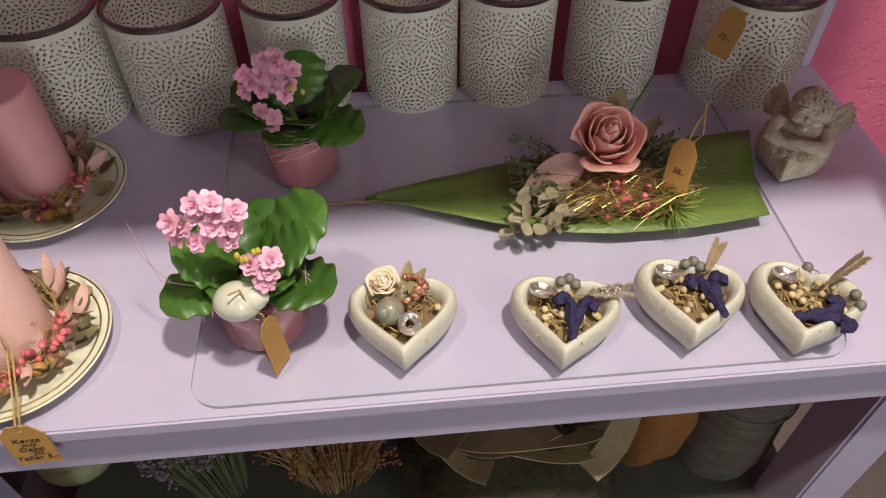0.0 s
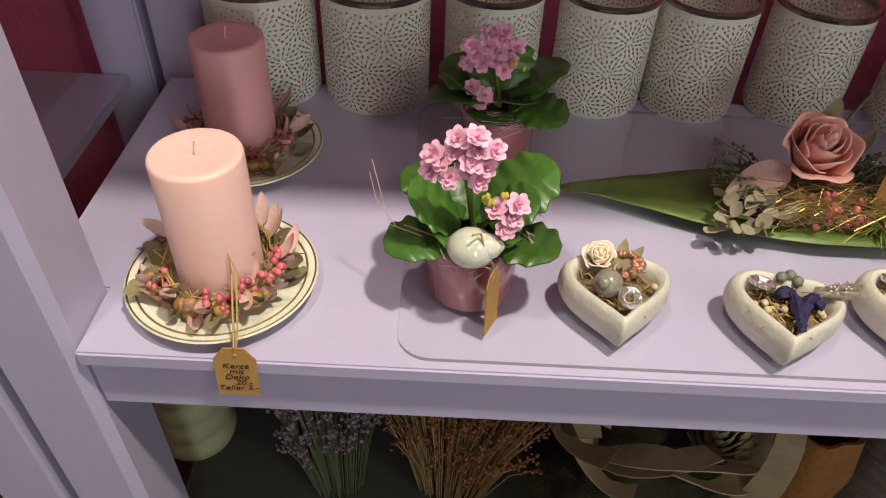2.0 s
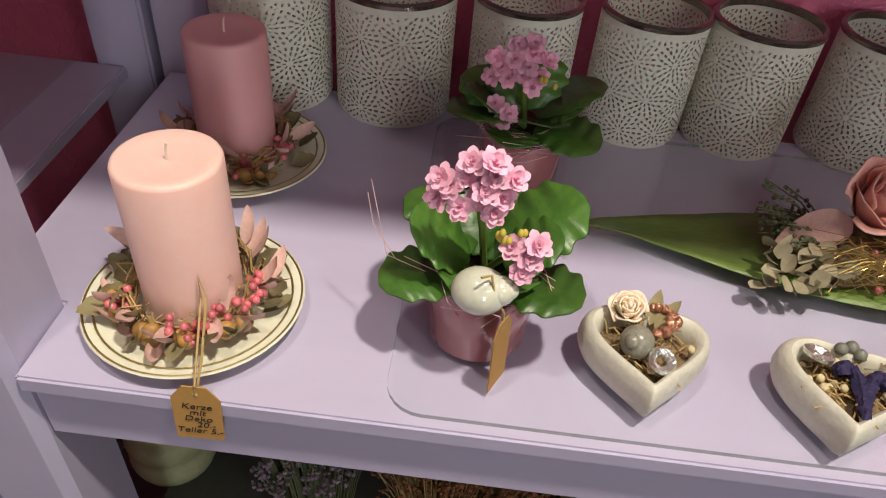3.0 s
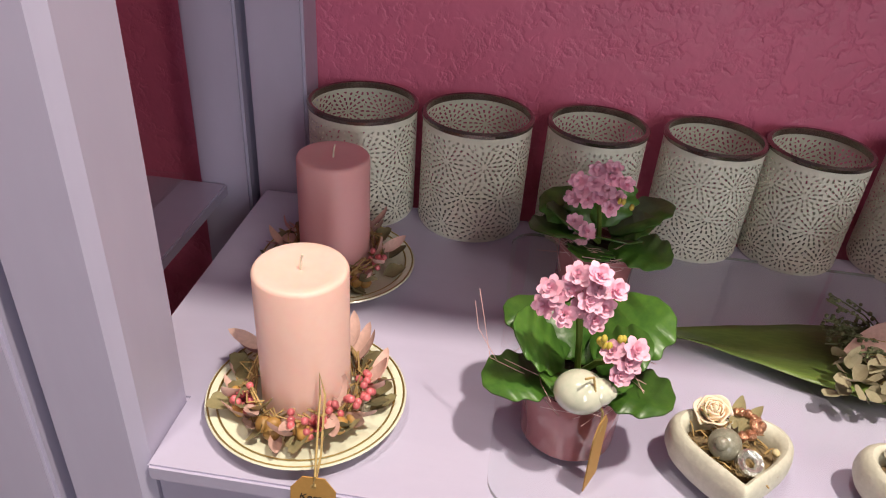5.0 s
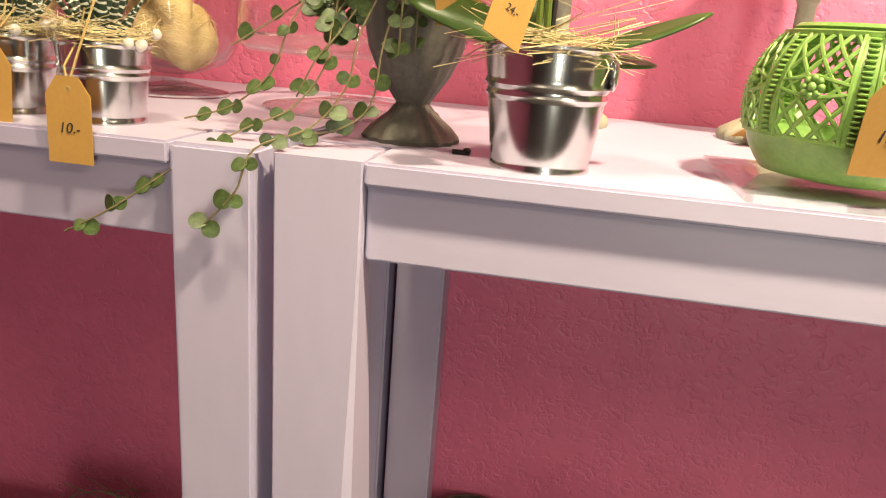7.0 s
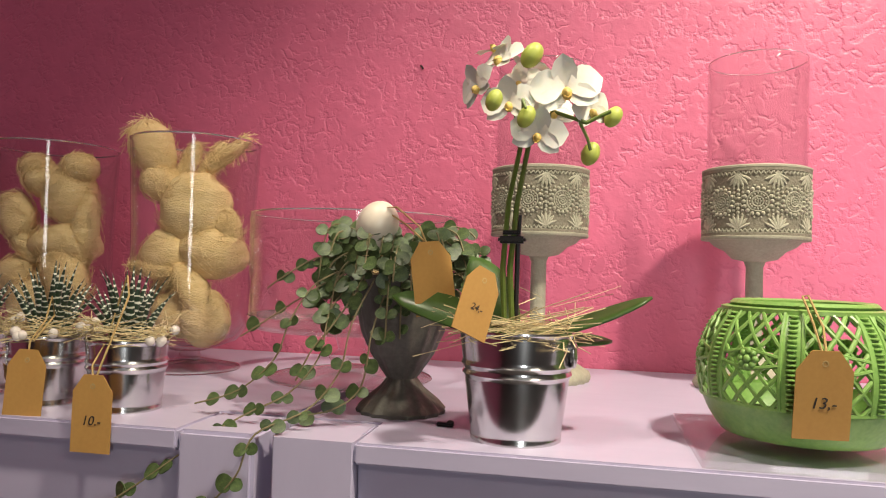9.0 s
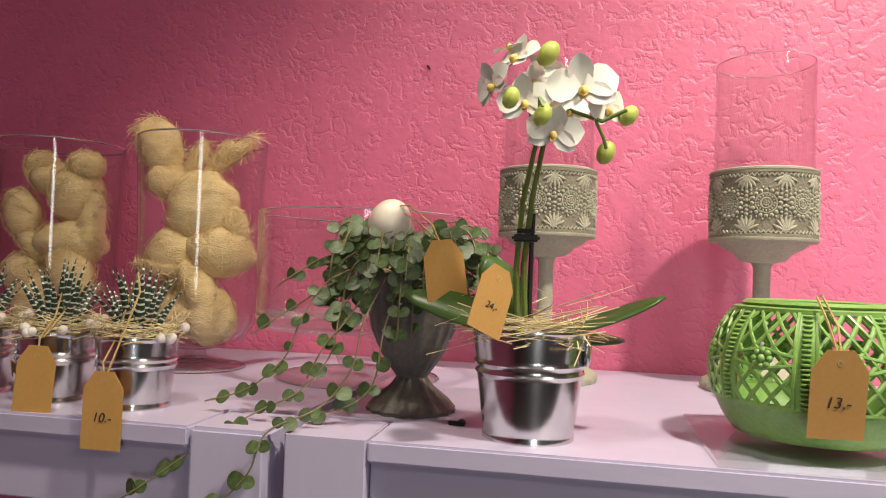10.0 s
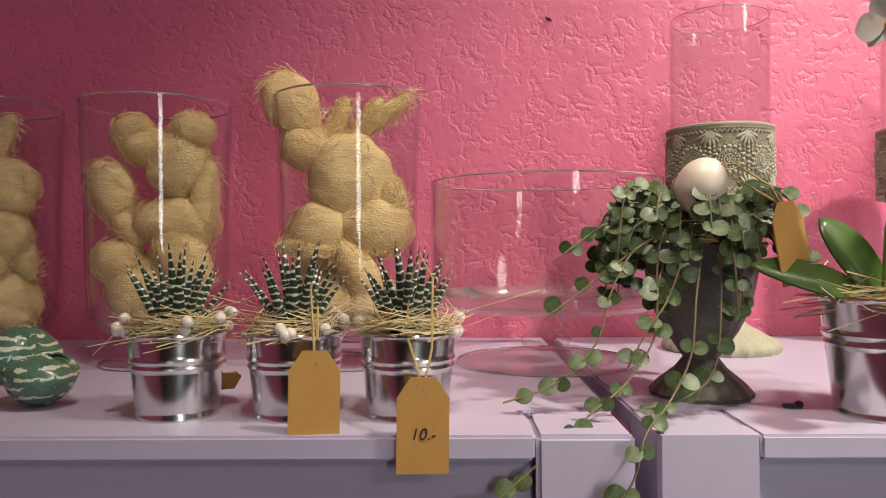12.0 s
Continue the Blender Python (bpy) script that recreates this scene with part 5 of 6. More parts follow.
def vine(pts, step, size=1.0):
    """A hanging stem with paired heart leaves."""
    pts = [Vector(p) for p in pts]
    fine = []
    for i in range(len(pts) - 1):
        p0, p1, p2, p3 = pts[max(i - 1, 0)], pts[i], pts[i + 1], pts[min(i + 2, len(pts) - 1)]
        for k in range(6):
            t = k / 6
            fine.append(0.5 * (2 * p1 + (p2 - p0) * t + (2 * p0 - 5 * p1 + 4 * p2 - p3) * t * t + (3 * p1 - p0 - 3 * p2 + p3) * t ** 3))
    fine.append(pts[-1])
    vines.tube(fine, 0.0007, 5)
    run = 0.0
    for a, b in zip(fine, fine[1:]):
        run += (b - a).length
        if run > step:
            run = 0
            for s in (-1, 1):
                if U(0, 1) < 0.12:
                    continue
                face = Vector((U(-0.5, 0.5), -1.0, U(0.0, 0.9))).normalized()
                y = Vector((s * U(0.5, 1), U(-0.5, 0.2), U(-0.6, 0.5)))
                y = (y - face * y.dot(face)).normalized()
                x = y.cross(face)
                m = Matrix.Translation(b) @ Matrix((x, y, face)).transposed().to_4x4() @ Matrix.Scale(size * U(0.55, 1.05), 4)
                piece("heart_leaf", HL[RND.randrange(3)], m, urn)


# the crown over the rim, then the long trails over the shelf edge
for k in range(64):
    a = U(1.6, 7.9)
    q = U(0.6, 1.0)
    p = Vector((0.024 * math.cos(a), 0.022 * math.sin(a), 0.121 + U(0, 0.018)))
    e = p + Vector((math.cos(a) * 0.044 * q, math.sin(a) * 0.036 * q, U(-0.022, 0.014 if -0.4 < math.cos(a) else 0.02)))
    vine([p, (p + e) / 2 + Vector((0, 0, 0.008)), e, e + Vector((0.008 * math.cos(a), 0.008 * math.sin(a), -(U(0.03, 0.055) if k % 4 == 0 else U(0.006, 0.024))))], 0.0105, 0.76)
for pts in ([(-0.03, -0.02, 0.12), (-0.06, -0.04, 0.105), (-0.078, -0.05, 0.075), (-0.088, -0.055, 0.045), (-0.115, -0.06, 0.020), (-0.150, -0.062, 0.008)],
            [(-0.028, -0.025, 0.115), (-0.045, -0.05, 0.085), (-0.05, -0.058, 0.05), (-0.07, -0.066, 0.022), (-0.095, -0.085, 0.008), (-0.125, -0.105, -0.012), (-0.170, -0.118, -0.046), (-0.205, -0.122, -0.066)],
            [(-0.012, -0.04, 0.112), (-0.024, -0.062, 0.075), (-0.03, -0.07, 0.04), (-0.048, -0.085, 0.014), (-0.072, -0.118, 0.002), (-0.082, -0.124, -0.025), (-0.105, -0.124, -0.050)],
            [(0.0, -0.04, 0.112), (-0.008, -0.062, 0.07), (-0.014, -0.066, 0.03), (-0.035, -0.07, 0.012), (-0.066, -0.075, 0.006)],
            [(-0.036, 0.0, 0.122), (-0.07, -0.01, 0.125), (-0.098, -0.02, 0.108), (-0.112, -0.02, 0.098)],
            [(-0.036, -0.01, 0.118), (-0.065, -0.03, 0.10), (-0.10, -0.04, 0.075), (-0.122, -0.045, 0.06)],
            [(-0.02, -0.035, 0.112), (-0.04, -0.055, 0.075), (-0.055, -0.06, 0.055), (-0.068, -0.06, 0.03)]):
    vine(pts, 0.021, 0.78)
part("trailing_stem", vines, STEM, urn, "thin trailing brown stems", kind="stuff")
egg = thing("decorative_egg", (-0.009, 0.077, ZU + 0.1285), "cream speckled egg bedded in straw on the urn", "egg")
part("egg_shell", Geo().ball((0, -0.004, 0.022), (0.0165, 0.0165, 0.020), Euler((0.35, 0.5, 0)).to_matrix(), seg=24, rings=16), EGG, egg)
price_tag(pose(0.038, 0.050, ZU + 0.134, -6, -6, 30), 0.031, 0.050, "", 0.01, [(0, 0, -0.004), (-0.004, 0.006, 0.016), (-0.016, 0.02, 0.034), (-0.026, 0.03, 0.036), (-0.010, 0.02, 0.02), (0.001, 0, 0)], "brown kraft tag hanging from the urn on twine")

# orchid
orc = thing("orchid_pot", (0.104, 0.050, ZU), "white moth orchid in a shiny zinc bucket with straw", "potted plant")
bucket(orc, 0.0315, 0.0415, 0.077)
part("bucket_ear", Geo().ball((0.040, -0.010, 0.062), (0.003, 0.008, 0.010), seg=12, rings=8), ZINC, orc)
part("straw_nest", fibres(Geo(), 150, 0.040, 0.072, 0.084, 0.0004, 0.05), STRAW, orc, kind="stuff")
part("stray_straw", fibres(Geo(), 12, 0.05, 0.078, 0.1, 0.00022, 0.07, 0.2), STRAW, orc, kind="stuff")
for way, face, ln, wd, curl in (((-1.0, -0.2, 0.42), (0.3, -0.7, 0.6), 0.096, 0.026, -0.3), ((1.0, 0.1, 0.18), (0, -0.3, 0.9), 0.098, 0.022, 0.35), ((-0.5, 0.1, 0.85), (0.25, -0.9, 0.3), 0.070, 0.030, -0.2), ((0.9, 0.3, -0.05), (0, -0.3, 0.9), 0.07, 0.022, 0.1)):
    along = Vector(way).normalized()
    up = Vector(face)
    up = (up - along * up.dot(along)).normalized()
    lm = Matrix.Translation((0, 0, 0.070)) @ Matrix((along.cross(up), along, up)).transposed().to_4x4()
    lb = part("leaf", Geo().blade(lm, ln, wd, curl, 0.2, n=12, shape=1.15, round_=0.6), ORCHLEAF, orc)
    lb.modifiers.new("solid", "SOLIDIFY").thickness = 0.0018
V = Vector
st = Geo().tube([V((-0.008, -0.008, 0.07)), V((-0.010, -0.016, 0.12)), V((-0.006, -0.026, 0.165)), V((0.002, -0.036, 0.20)), V((-0.002, -0.045, 0.228)), V((-0.02, -0.05, 0.238))], 0.0022, 8, 0.6)
st.tube([V((-0.003, -0.008, 0.07)), V((-0.005, -0.016, 0.12)), V((0.0, -0.026, 0.165)), V((0.008, -0.036, 0.205)), V((0.024, -0.048, 0.222)), V((0.045, -0.05, 0.214)), V((0.060, -0.046, 0.222))], 0.0022, 8, 0.6)
st.tube([V((0.040, -0.05, 0.216)), V((0.046, -0.048, 0.204)), V((0.048, -0.046, 0.197))], 0.0011, 6)
st.tube([V((0.004, -0.04, 0.215)), V((0.006, -0.07, 0.225)), V((0.008, -0.072, 0.219))], 0.0011, 6)
part("flower_stem", st, ORCHSTEM, orc)
part("support_stick", Geo().tube([(-0.001, -0.006, 0.07), (0.0, -0.014, 0.135), (0.001, -0.018, 0.157)], 0.0018, 6), BLACK, orc)
part("stem_clip", Geo().box(-0.013, -0.026, 0.137, 0.006, -0.016, 0.142).box(-0.011, -0.026, 0.143, 0.004, -0.016, 0.146), BLACK, orc)
fl = Geo()
for a, ln, wd, sh in ((90, 0.021, 0.015, 1.0), (210, 0.020, 0.014, 1.0), (330, 0.020, 0.014, 1.0), (12, 0.022, 0.021, 1.25), (168, 0.022, 0.021, 1.25)):
    a = radians(a)
    m = Matrix.Translation((0, 0, 0.001 if wd > 0.02 else 0)) @ Matrix.Rotation(a - math.pi / 2, 4, "Z") @ Matrix.Rotation(0.25, 4, "X")
    fl.blade(m, ln, wd, U(-0.7, 0.3), 0.2, n=10, shape=sh, wave=0.05)
FLW = fl.mesh("petals", ORCHID)
lip = Geo().ball((0, -0.003, 0.003), (0.003, 0.004, 0.004), seg=10, rings=7).blade(Matrix.Rotation(math.pi, 4, "Z") @ Matrix.Rotation(0.5, 4, "X"), 0.010, 0.006, 0.6, 0.7)
LIPM = lip.mesh("lip", LIP)
base = V((0.098, 0.058, ZU))
for at, way, sc in (((0.088, 0.010, 1.706), (-0.5, -0.5, 0.5), 1.0), ((0.130, 0.004, 1.684), (0.05, -1, 0.12), 1.25), ((0.094, 0.004, 1.676), (-0.15, -1, 0.05), 1.0), ((0.113, 0.002, 1.656), (0.0, -1, -0.15), 1.0), ((0.072, 0.014, 1.690), (-0.8, -0.7, 0), 0.95), ((0.145, 0.016, 1.674), (0.6, -0.6, -0.1), 0.9), ((0.106, 0.024, 1.700), (0.3, 0.2, 0.8), 1.0), ((0.100, 0.012, 1.690), (-0.3, -0.8, 0.5), 0.9), ((0.120, 0.014, 1.672), (0.4, -0.8, 0.3), 0.95), ((0.082, 0.022, 1.716), (-0.2, -0.2, 0.9), 0.8), ((0.108, 0.022, 1.664), (-0.5, -0.6, -0.3), 0.85)):
    m = Matrix.Translation(V(at) - base) @ V(way).normalized().to_track_quat("Z", "Y").to_matrix().to_4x4() @ Matrix.Rotation(U(-0.4, 0.4), 4, "Z") @ Matrix.Scale(sc * 0.88, 4)
    f = piece("flower", FLW, m, orc)
    piece("lip", LIPM, Matrix.Identity(4), f)
budm = Geo().ball((0, 0, 0), (0.0054, 0.0054, 0.0074), seg=14, rings=10).mesh("bud", BUD)
for at, sc in (((0.087, -0.020, 1.673), 0.95), ((0.106, -0.008, 1.665), 1.0), ((0.160, 0.020, 1.670), 1.0), ((0.146, 0.020, 1.646), 1.1), ((0.108, 0.0, 1.706), 1.2)):
    piece("bud", budm, Matrix.Translation(V(at) - base) @ Matrix.Rotation(U(0.3, 1.2), 4, "Y") @ Matrix.Scale(sc, 4), orc)
price_tag(pose(0.0865, 0.002, ZU + 0.115, -8, 24, 44), 0.028, 0.042, "24,-", 0.007, [(0, 0, -0.004), (0.004, 0.006, 0.002), (0.014, 0.012, -0.004)], "small yellowish tag leaning on the orchid bucket")

ob = part("black_clip", Geo().box(-0.0075, -0.003, 0, 0.0075, 0.003, 0.003).ball((0.004, 0, 0.003), (0.003, 0.003, 0.002), seg=8, rings=6), BLACK)
ob.matrix_basis = pose(0.050, 0.067, ZU + 0.0002, 0, 0, -5)
tagged(ob, "small black plastic clip lying on the shelf", "clip")


# concrete candle holders with glass cylinders
def candle_holder(x, y):
    o = thing("candle_holder", (x, y, ZU), "grey concrete candle holder with relief cup and glass cylinder", "candle holder", "concrete candle holders", turn=20)
    part("foot", Geo().lathe([(0.0005, 0), (0.056, 0), (0.058, 0.004), (0.056, 0.010), (0.046, 0.016), (0.028, 0.026), (0.016, 0.036), (0.011, 0.046), (0.0005, 0.046)], 72, flute=24, deep=0.025), CONCRETE, o, "fluted round foot")
    part("stem", Geo().lathe([(0.0095, 0.0455), (0.0085, 0.06), (0.0085, 0.128), (0.011, 0.134)], 24), CONCRETE, o)
    part("cup_base", Geo().lathe([(0.010, 0.1335), (0.022, 0.136), (0.030, 0.144), (0.040, 0.149), (0.046, 0.155), (0.0005, 0.1555)], 48), CONCRETE, o)
    r, z0, z1 = 0.0515, 0.1555, 0.229
    cup = part("cup", Geo().lathe([(0.0005, z0), (r - 0.001, z0), (r + 0.0015, z0 + 0.001), (r + 0.0015, z0 + 0.006), (r, z0 + 0.007), (r, z1 - 0.007), (r + 0.0015, z1 - 0.006), (r + 0.0015, z1 - 0.001), (r - 0.001, z1), (r - 0.002, z1), (r - 0.002, z1 - 0.03), (0.0005, z1 - 0.03)], 72), RELIEFSHADE, o, "cup with recessed ground coloured as shade")
    rim = Geo().lathe([(r + 0.0014, z1 - 0.003), (r + 0.0020, z1 - 0.0025), (r + 0.0020, z1 - 0.0006), (r - 0.001, z1 + 0.0006), (r - 0.002, z1 + 0.0006)], 72)
    foot_rim = Geo().lathe([(r + 0.0014, z0 + 0.0035), (r + 0.0020, z0 + 0.0030), (r + 0.0020, z0 + 0.0005), (r + 0.001, z0 - 0.0006), (r - 0.006, z0 - 0.0006)], 72)
    part("cup_rim", rim, CONCRETE, o)
    part("cup_rim", foot_rim, CONCRETE, o)
    med = Geo()

    def on(u, v):
        return Vector(((r + 0.0008) * math.cos(u / r), (r + 0.0008) * math.sin(u / r), v))

    # one medallion: a studded disc in a ring of petals, with palmettes between
    zc, cell = (z0 + z1) / 2, 2 * math.pi * r / 9
    for k in range(16):
        a = 6.283 * k / 16
        med.ball(on(0.0128 * math.cos(a), zc + 0.0128 * math.sin(a)), 0.0021, seg=7, rings=5)
        med.ball(on(0.0160 * math.cos(a + 0.2), zc + 0.0160 * math.sin(a + 0.2)), 0.0012, seg=6, rings=4)
    for rr in (0.0050, 0.0098):
        med.rope([on(rr * math.cos(6.283 * k / 20), zc + rr * math.sin(6.283 * k / 20)) for k in range(21)], [0.0009] * 21, 5)
    for rr, nn in ((0.0, 1), (0.0026, 7), (0.0075, 16)):
        for k in range(nn):
            a = 6.283 * k / nn
            med.ball(on(rr * math.cos(a), zc + rr * math.sin(a)), 0.00125, seg=6, rings=4)
    for sz in (-1, 1):
        for a in (-1.15, -0.75, -0.4, 0.0, 0.4, 0.75, 1.15):
            p = on(cell / 2, zc + sz * 0.0275)
            q = on(cell / 2 + 0.0125 * math.sin(a), zc + sz * (0.0275 - 0.0150 * math.cos(a)))
            med.rope([p, p.lerp(q, 0.35), p.lerp(q, 0.7), q], [0.0008, 0.0014, 0.0018, 0.0006], 6)
        for k in range(8):
            u = cell * (k / 8 - 0.5)
            med.rope([on(u, zc + sz * 0.0300), on(u + cell / 16, zc + sz * 0.0268), on(u + cell / 8, zc + sz * 0.0300)], [0.0009] * 3, 5)
        for k in range(3):
            med.ball(on(cell / 2, zc + sz * (0.0030 + 0.0040 * k)), 0.0019, seg=7, rings=5)
            med.ball(on(cell / 2 + 0.0040, zc + sz * (0.0050 + 0.0040 * k)), 0.0013, seg=6, rings=4)
            med.ball(on(cell / 2 - 0.0040, zc + sz * (0.0050 + 0.0040 * k)), 0.0013, seg=6, rings=4)
    mm = med.mesh("medallion", CONCRETE)
    for k in range(9):
        piece("medallion", mm, Matrix.Rotation(6.28318 * k / 9, 4, "Z"), o)
    part("glass_cylinder", Geo().lathe([(0.0488, z1 - 0.03), (0.0488, 0.343), (0.0470, 0.343), (0.0470, z1 - 0.03)], 64), GLASS, o, "clear glass cylinder")
    part("glass_rim", Geo().lathe([(0.0473, 0.343), (0.0479, 0.3436), (0.0485, 0.343), (0.0479, 0.3424), (0.0473, 0.343)], 64), GLASSRIM, o)
    return o


candle_holder(0.100, 0.332)
candle_holder(0.324, 0.334)
price_tag(pose(0.290, 0.268, ZU + 0.022, 62, 0, 25), 0.020, 0.030, "22,-", 0.007, (), "small yellow tag leaning on a candle holder")

# lime green lantern on a glass plate
gp = thing("glass_plate", (0.300, 0.078, ZU + 0.0006), "square glass plate under the green lantern", "glass plate")
part("pane", Geo().box(-0.077, -0.077, 0, 0.077, 0.072, 0.005, 0.0006), PLATEGLASS, gp, smooth=False)
gl = thing("openwork_lantern", (0.302, 0.085, ZU + 0.0062), "lime green enamelled metal lantern with latticework top", "lantern")
R, ZC = 0.069, 0.050


def bulge(z):
    return R * math.sqrt(max(0.02, 1 - ((z - 0.046) / 0.066) ** 2))


part("lower_bowl", Geo().lathe([(0.0005, 0.001), (0.030, 0.0)] + [(bulge(0.004 + 0.004 * k), 0.004 + 0.004 * k) for k in range(7)] + [(bulge(0.028) - 0.0015, 0.028)] + [(bulge(0.024 - 0.004 * k) - 0.0015, 0.024 - 0.004 * k) for k in range(5)] + [(0.0005, 0.004)], 72), GREENMETAL, gl)
for z, t in ((0.0285, 0.0016), (0.090, 0.0022)):
    q = bulge(z)
    part("band", Geo().lathe([(q - t, z - t), (q + t, z - t * 0.6), (q + t, z + t * 0.6), (q - t, z + t), (q - t, z - t)], 72), GREENMETAL, gl)
part("top_rim", Geo().lathe([(0.0405, 0.0925), (0.047, 0.0918), (0.048, 0.094), (0.0455, 0.0962), (0.0405, 0.095), (0.0405, 0.0925)], 64), GREENMETAL, gl)
cell = Geo()
onb = lambda a, z, d=0.0: Vector(((bulge(z) + d) * math.cos(a), (bulge(z) + d) * math.sin(a), z))
zb, zt, HALF, EDGE = 0.0285, 0.0895, 0.3927, 0.295
# diagonal bars of the diamond lattice, cut off at the panel's upright borders
for way in (-1, 1):
    for k in range(-14, 15):
        run = []
        for j in range(61):
            z = zb + (zt - zb) * j / 60
            a = way * 12.3 * (z - 0.059) + k * 0.1967
            if abs(a) <= EDGE + 0.012:
                run.append(onb(a, z))
        if len(run) > 2:
            cell.rope(run[::2] if len(run) > 6 else run, [0.00165] * len(run[::2] if len(run) > 6 else run), 6, squash=0.8)
# the solid rib between two panels, double skinned
for d, way in ((0.0008, 1), (-0.0008, -1)):
    vs = [onb(EDGE + (2 * HALF - 2 * EDGE) * i / 6, zb + (zt - zb) * j / 24, d) for j in range(25) for i in range(7)]
    cell.add(vs, [(j * 7 + i, j * 7 + i + 1, j * 7 + i + 8, j * 7 + i + 7)[::way] for j in range(24) for i in range(6)])
for a in (EDGE, 2 * HALF - EDGE):
    cell.rope([onb(a, zb + (zt - zb) * j / 24, 0.0004) for j in range(25)], [0.0015] * 25, 6)
for k in range(20):
    cell.ball(onb(HALF, zb + 0.002 + (zt - zb - 0.004) * k / 19, 0.0006), (0.0034, 0.0034, 0.0011), seg=8, rings=5)
# a flower medallion in the middle of each panel
for k in range(8):
    b = 6.283 * k / 8
    cell.ball(onb(0.075 * math.cos(b), 0.059 + 0.0050 * math.sin(b), 0.0008), 0.0024, seg=8, rings=5)
cell.ball(onb(0, 0.059, 0.0010), 0.0030, seg=10, rings=6)
cell.rope([onb(EDGE * (k / 6 - 1), 0.0655 - 0.004 * abs(k / 6 - 1), 0.0006) for k in range(13)], [0.0013] * 13, 6)
cell.rope([onb(EDGE * (k / 6 - 1), 0.0525 + 0.004 * abs(k / 6 - 1), 0.0006) for k in range(13)], [0.0013] * 13, 6)
cm = cell.mesh("lattice", GREENMETAL)
for k in range(8):
    piece("lattice", cm, Matrix.Rotation(6.28318 * k / 8 - 0.75, 4, "Z"), gl)
price_tag(pose(0.2950, 0.0110, ZU + 0.071, 8, 0, 4), 0.0335, 0.052, "13,-", 0.011, [(0, 0, -0.004), (-0.004, 0.012, 0.018), (-0.005, 0.03, 0.032), (0.0, 0.034, 0.032), (0.002, 0.012, 0.016), (0.001, 0, -0.003)], "kraft price tag reading thirteen on a green lantern")


# ---- left unit, lower shelf ----
gp = thing("glass_plate", (-0.34, 0.2, ZL + 0.0006), "clear glass plate on the lilac shelf", "glass plate")
part("pane", Geo().box(-0.19, -0.18, 0, 0.19, 0.19, 0.005, 0.0006), PLATEGLASS, gp, smooth=False)
ar = thing("dried_flower_bowl", (-0.33, 0.155, ZL + 0.0062), "low wreath of dried pink roses, moss and pods", "flower arrangement")
part("moss_ring", Geo().ball((0, 0, 0.022), (0.110, 0.095, 0.024), seg=36, rings=14, rough=0.30, freq=60), MOSSDARK, ar)
lf = Geo().blade(Matrix.Identity(4), 0.03, 0.015, 0.7, 0.5).mesh("leaf", OLIVE)
lf2 = Geo().blade(Matrix.Identity(4), 0.04, 0.014, 0.7, 0.5).mesh("leaf", BLUSH)
for k in range(130):
    a, q = U(0, 6.28), U(0.02, 0.115)
    piece("leaf", lf if k % 3 else lf2, aim((q * math.cos(a), q * math.sin(a) * 0.85, 0.036 + U(-0.01, 0.012)), (math.cos(a + U(-1, 1)), math.sin(a + U(-1, 1)), U(-0.2, 0.8)), U(-1, 1)), ar)
rm = rose(0.026, 0.04).mesh("rose_bloom", ROSE)
for px, py, q in ((0.035, 0.045, 1.0), (0.06, 0.005, 0.8), (0.01, 0.075, 0.8)):
    piece("rose_bloom", rm, pose(px, py, 0.062, 24, 10, 40 * q) @ Matrix.Scale(q, 4), ar)
for k in range(28):
    a, q = U(0, 6.28), U(0.0, 0.03)
    piece("berry", bm_, pose(0.0 + q * math.cos(a), -0.04 + q * math.sin(a), 0.048 + U(-0.004, 0.008)) @ Matrix.Scale(1.6, 4), ar)
for px, py in ((0.085, 0.04), (0.075, -0.04), (0.05, -0.06)):
    piece("seed_pod", Geo().ball((0, 0, 0), (0.014, 0.010, 0.009), seg=14, rings=8).mesh("seed_pod", EGG), pose(px, py, 0.05, 10, 20, 40), ar)
part("tendrils", fibres(Geo(), 90, 0.10, 0.03, 0.055, 0.0007, 0.06), DRIED, ar, kind="stuff")
br = thing("dried_grass_bundle", (-0.44, 0.30, ZL + 0.0062), "dark bundle of dried grasses and coconut fibre", "dried flowers")
g = Geo().ball((0, 0, 0.03), (0.06, 0.05, 0.034), seg=24, rings=12, rough=0.4, freq=50)
part("fibre_ball", g, MOSSDARK, br)
part("grass", fibres(Geo(), 90, 0.06, 0.01, 0.075, 0.0008, 0.06), MOSS, br, kind="stuff")

# ---- bottom shelves ----
ZB = 0.378


def dried_bouquet(x, y, h, spread, m_head, m_stem, label, heads, size, lean):
    o = thing("dried_bouquet", (x, y, ZB), label, "dried flowers", "dried bouquets")
    st, hd = Geo(), Geo()
    for _ in range(heads):
        a, q = U(0, 6.28), math.sqrt(U(0, 1)) * spread
        e = Vector((q * math.cos(a) + lean[0], q * math.sin(a) * 0.8 + lean[1], h * U(0.45, 1.0)))
        s = Vector((e.x * 0.5, e.y * 0.5, 0))
        st.tube([s, (s + e) / 2 + Vector((0, 0, 0.02)), e], 0.0007, 3)
        for k in range(5):
            c = e + Vector((U(-1, 1), U(-1, 1), U(-1.6, 0.8))) * size * 2.2
            hd.ball(c, U(0.6, 1.1) * size, seg=6, rings=4)
    part("stem", st, m_stem, o, kind="stuff")
    part("blossom_cloud", hd, m_head, o, kind="stuff")
    return o


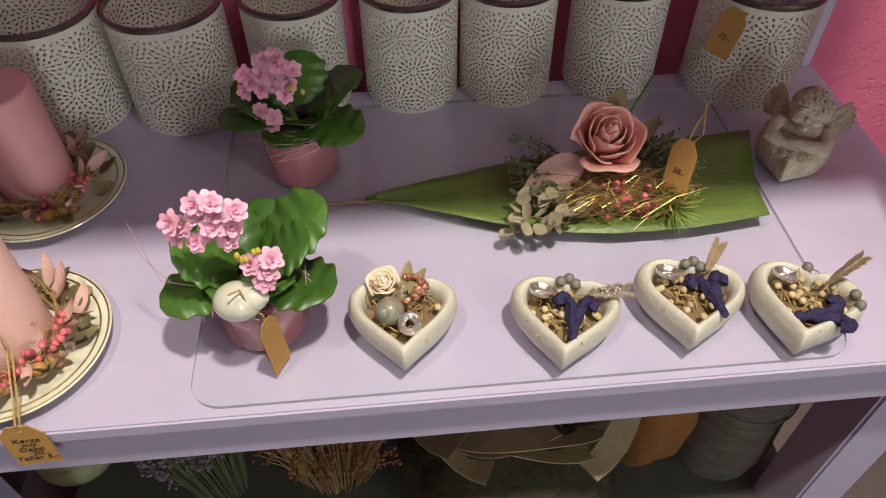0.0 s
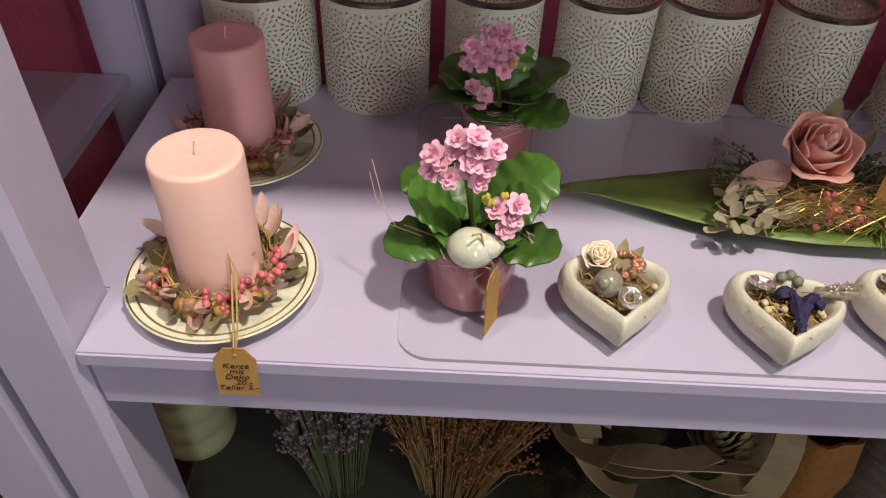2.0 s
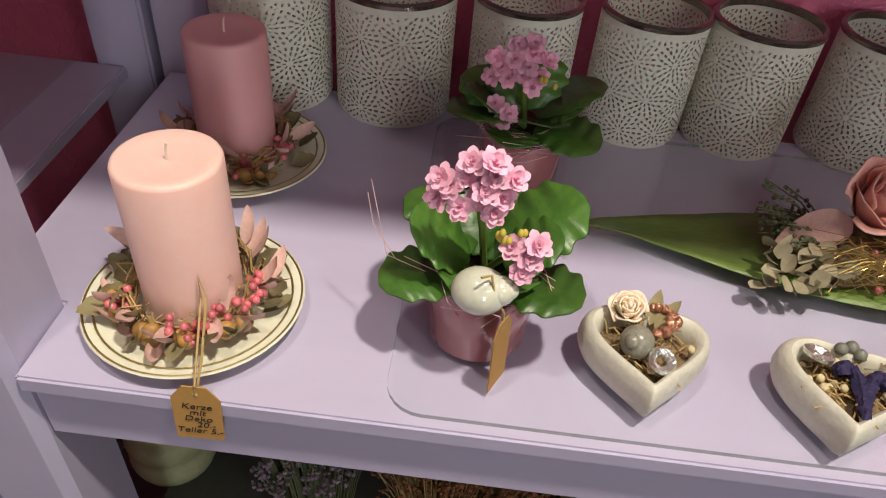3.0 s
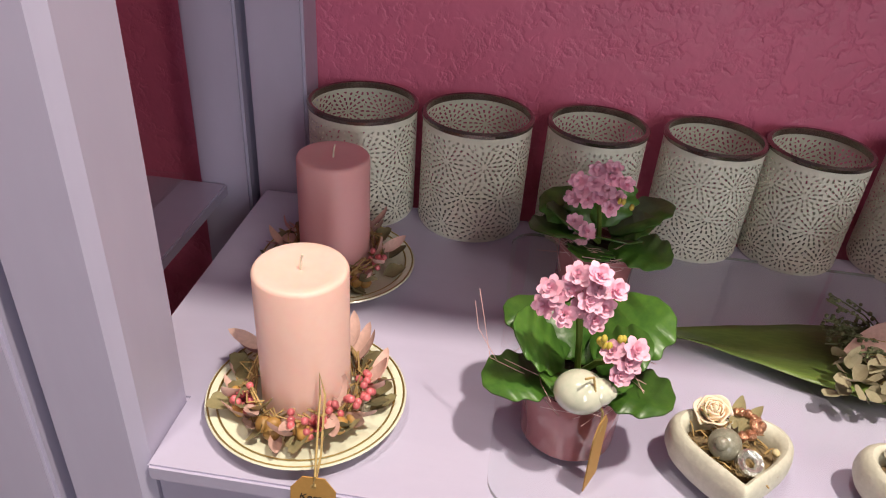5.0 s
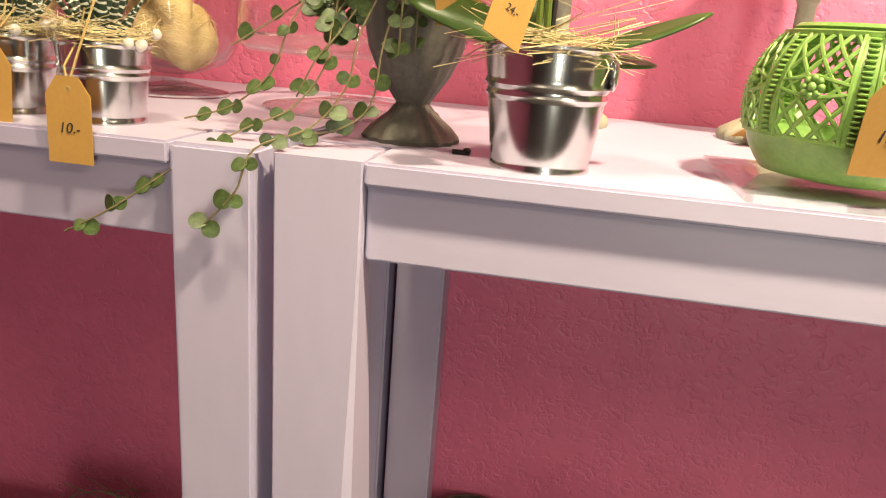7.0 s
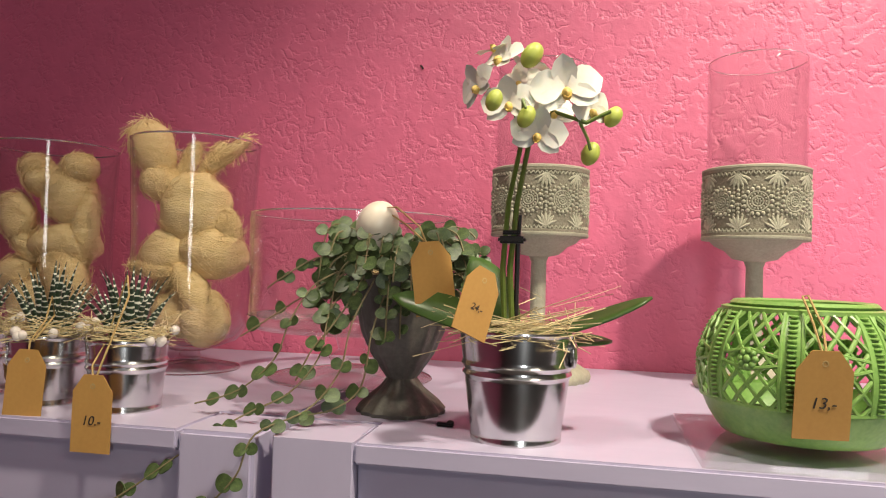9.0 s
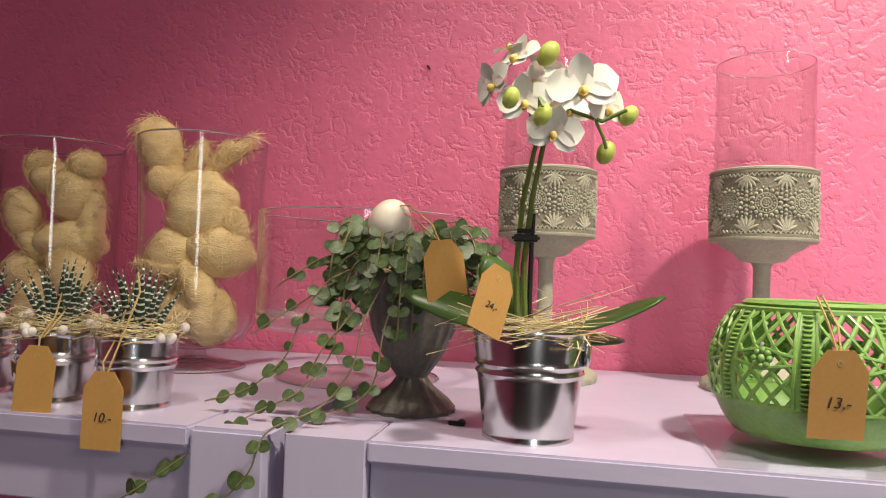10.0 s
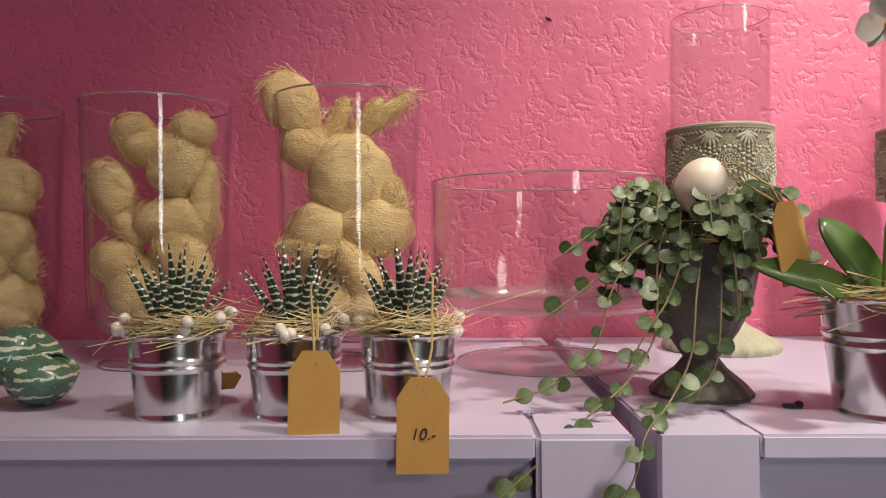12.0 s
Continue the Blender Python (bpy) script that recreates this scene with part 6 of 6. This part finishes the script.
dried_bouquet(0.135, 0.17, 0.325, 0.065, LAVENDER, MOSS, "dusty lavender dried flower bouquet on the bottom shelf", 300, 0.0026, (0, -0.03))
dried_bouquet(0.27, 0.19, 0.335, 0.095, RUST, DRIED, "rust brown dried flower bouquet on the bottom shelf", 620, 0.0024, (0.02, -0.05))
cu = thing("wood_curl_wreath", (0.50, 0.14, ZB), "wreath of pale wood shavings with a dried protea", "wreath")
for k in range(12):
    g = Geo()
    a0, q, w = k * 0.75, U(0.07, 0.15), U(0.026, 0.040)
    pts = []
    for t in range(13):
        a = a0 + t * 0.17
        pts.append((Vector((q * math.cos(a), q * math.sin(a) * 0.8, 0.165 + 0.035 * math.sin(a * 2 + k) + 0.004 * k)), a))
    vs, fs = [], []
    for p, a in pts:
        up = Vector((math.cos(a), math.sin(a), 0.45 + 0.4 * math.sin(3 * a + k))).normalized()
        n_ = Vector((-0.45 * math.cos(a), -0.45 * math.sin(a), 1)) * 0.0011
        vs += [p - up * w / 2, p + up * w / 2, p + up * w / 2 + n_, p - up * w / 2 + n_]
    for i in range(12):
        for j in range(4):
            fs.append((4 * i + j, 4 * i + (j + 1) % 4, 4 * i + 4 + (j + 1) % 4, 4 * i + 4 + j))
    fs += [(3, 2, 1, 0), (48, 49, 50, 51)]
    part("wood_curl", g.add(vs, fs), CURL, cu)
part("wreath_base", Geo().ball((0, 0, 0.07), (0.13, 0.11, 0.07), seg=30, rings=14, rough=0.25, freq=40), MOSSDARK, cu)
pro = Geo()
for k in range(70):
    t = k / 69
    a = k * 2.4
    pro.blade(aim((0.06 + 0.02 * t * math.cos(a), 0.0 + 0.02 * t * math.sin(a), 0.14), (math.cos(a) * (0.25 + 0.9 * t), math.sin(a) * (0.25 + 0.9 * t), 1)), 0.055 - 0.015 * t, 0.014, 0.4, 0.5)
part("protea_head", pro, HYDR, cu, "dried brown protea head")
pods = Geo().ball((0, 0, 0), 0.007, seg=10, rings=7, rough=0.2, freq=200).mesh("poppy_pod", OLIVE)
for k in range(8):
    piece("poppy_pod", pods, pose(0.03 + U(-0.05, 0.06), 0.02 + U(-0.05, 0.06), 0.19 + U(0, 0.06)), cu)
co = thing("coconut_fibre_bowl", (0.665, 0.16, ZB), "orange brown coconut fibre bowl on the bottom shelf", "bowl")
part("shell", Geo().lathe([(0.0005, 0), (0.03, 0.002), (0.055, 0.06), (0.06, 0.13), (0.05, 0.19), (0.045, 0.188), (0.05, 0.13), (0.02, 0.02), (0.0005, 0.02)], 40, flute=7, deep=0.06), COCO, co)
bp = thing("bark_pot", (0.775, 0.155, ZB), "tall dark bark covered pot with open rim", "pot")
part("pot", Geo().lathe([(0.0005, 0), (0.055, 0), (0.062, 0.05), (0.058, 0.14), (0.066, 0.215), (0.068, 0.245), (0.060, 0.246), (0.056, 0.20), (0.05, 0.02), (0.0005, 0.02)], 48), BARK, bp)
part("groove", Geo().lathe([(0.0605, 0.150), (0.0625, 0.153), (0.0605, 0.156)], 48), BARK, bp)
rp = thing("ribbed_pot", (-0.055, 0.215, ZB), "olive cream glazed pot with thick horizontal ribs", "pot")
pr = [(0.0005, 0), (0.04, 0)]
for k in range(6):
    for j in range(6):
        t = j / 6
        pr.append((0.046 + 0.0045 * math.sin(math.pi * t), 0.004 + 0.036 * (k + t)))
part("pot", Geo().lathe(pr + [(0.044, 0.222), (0.040, 0.220), (0.038, 0.02), (0.0005, 0.02)], 48), RIBBED, rp)
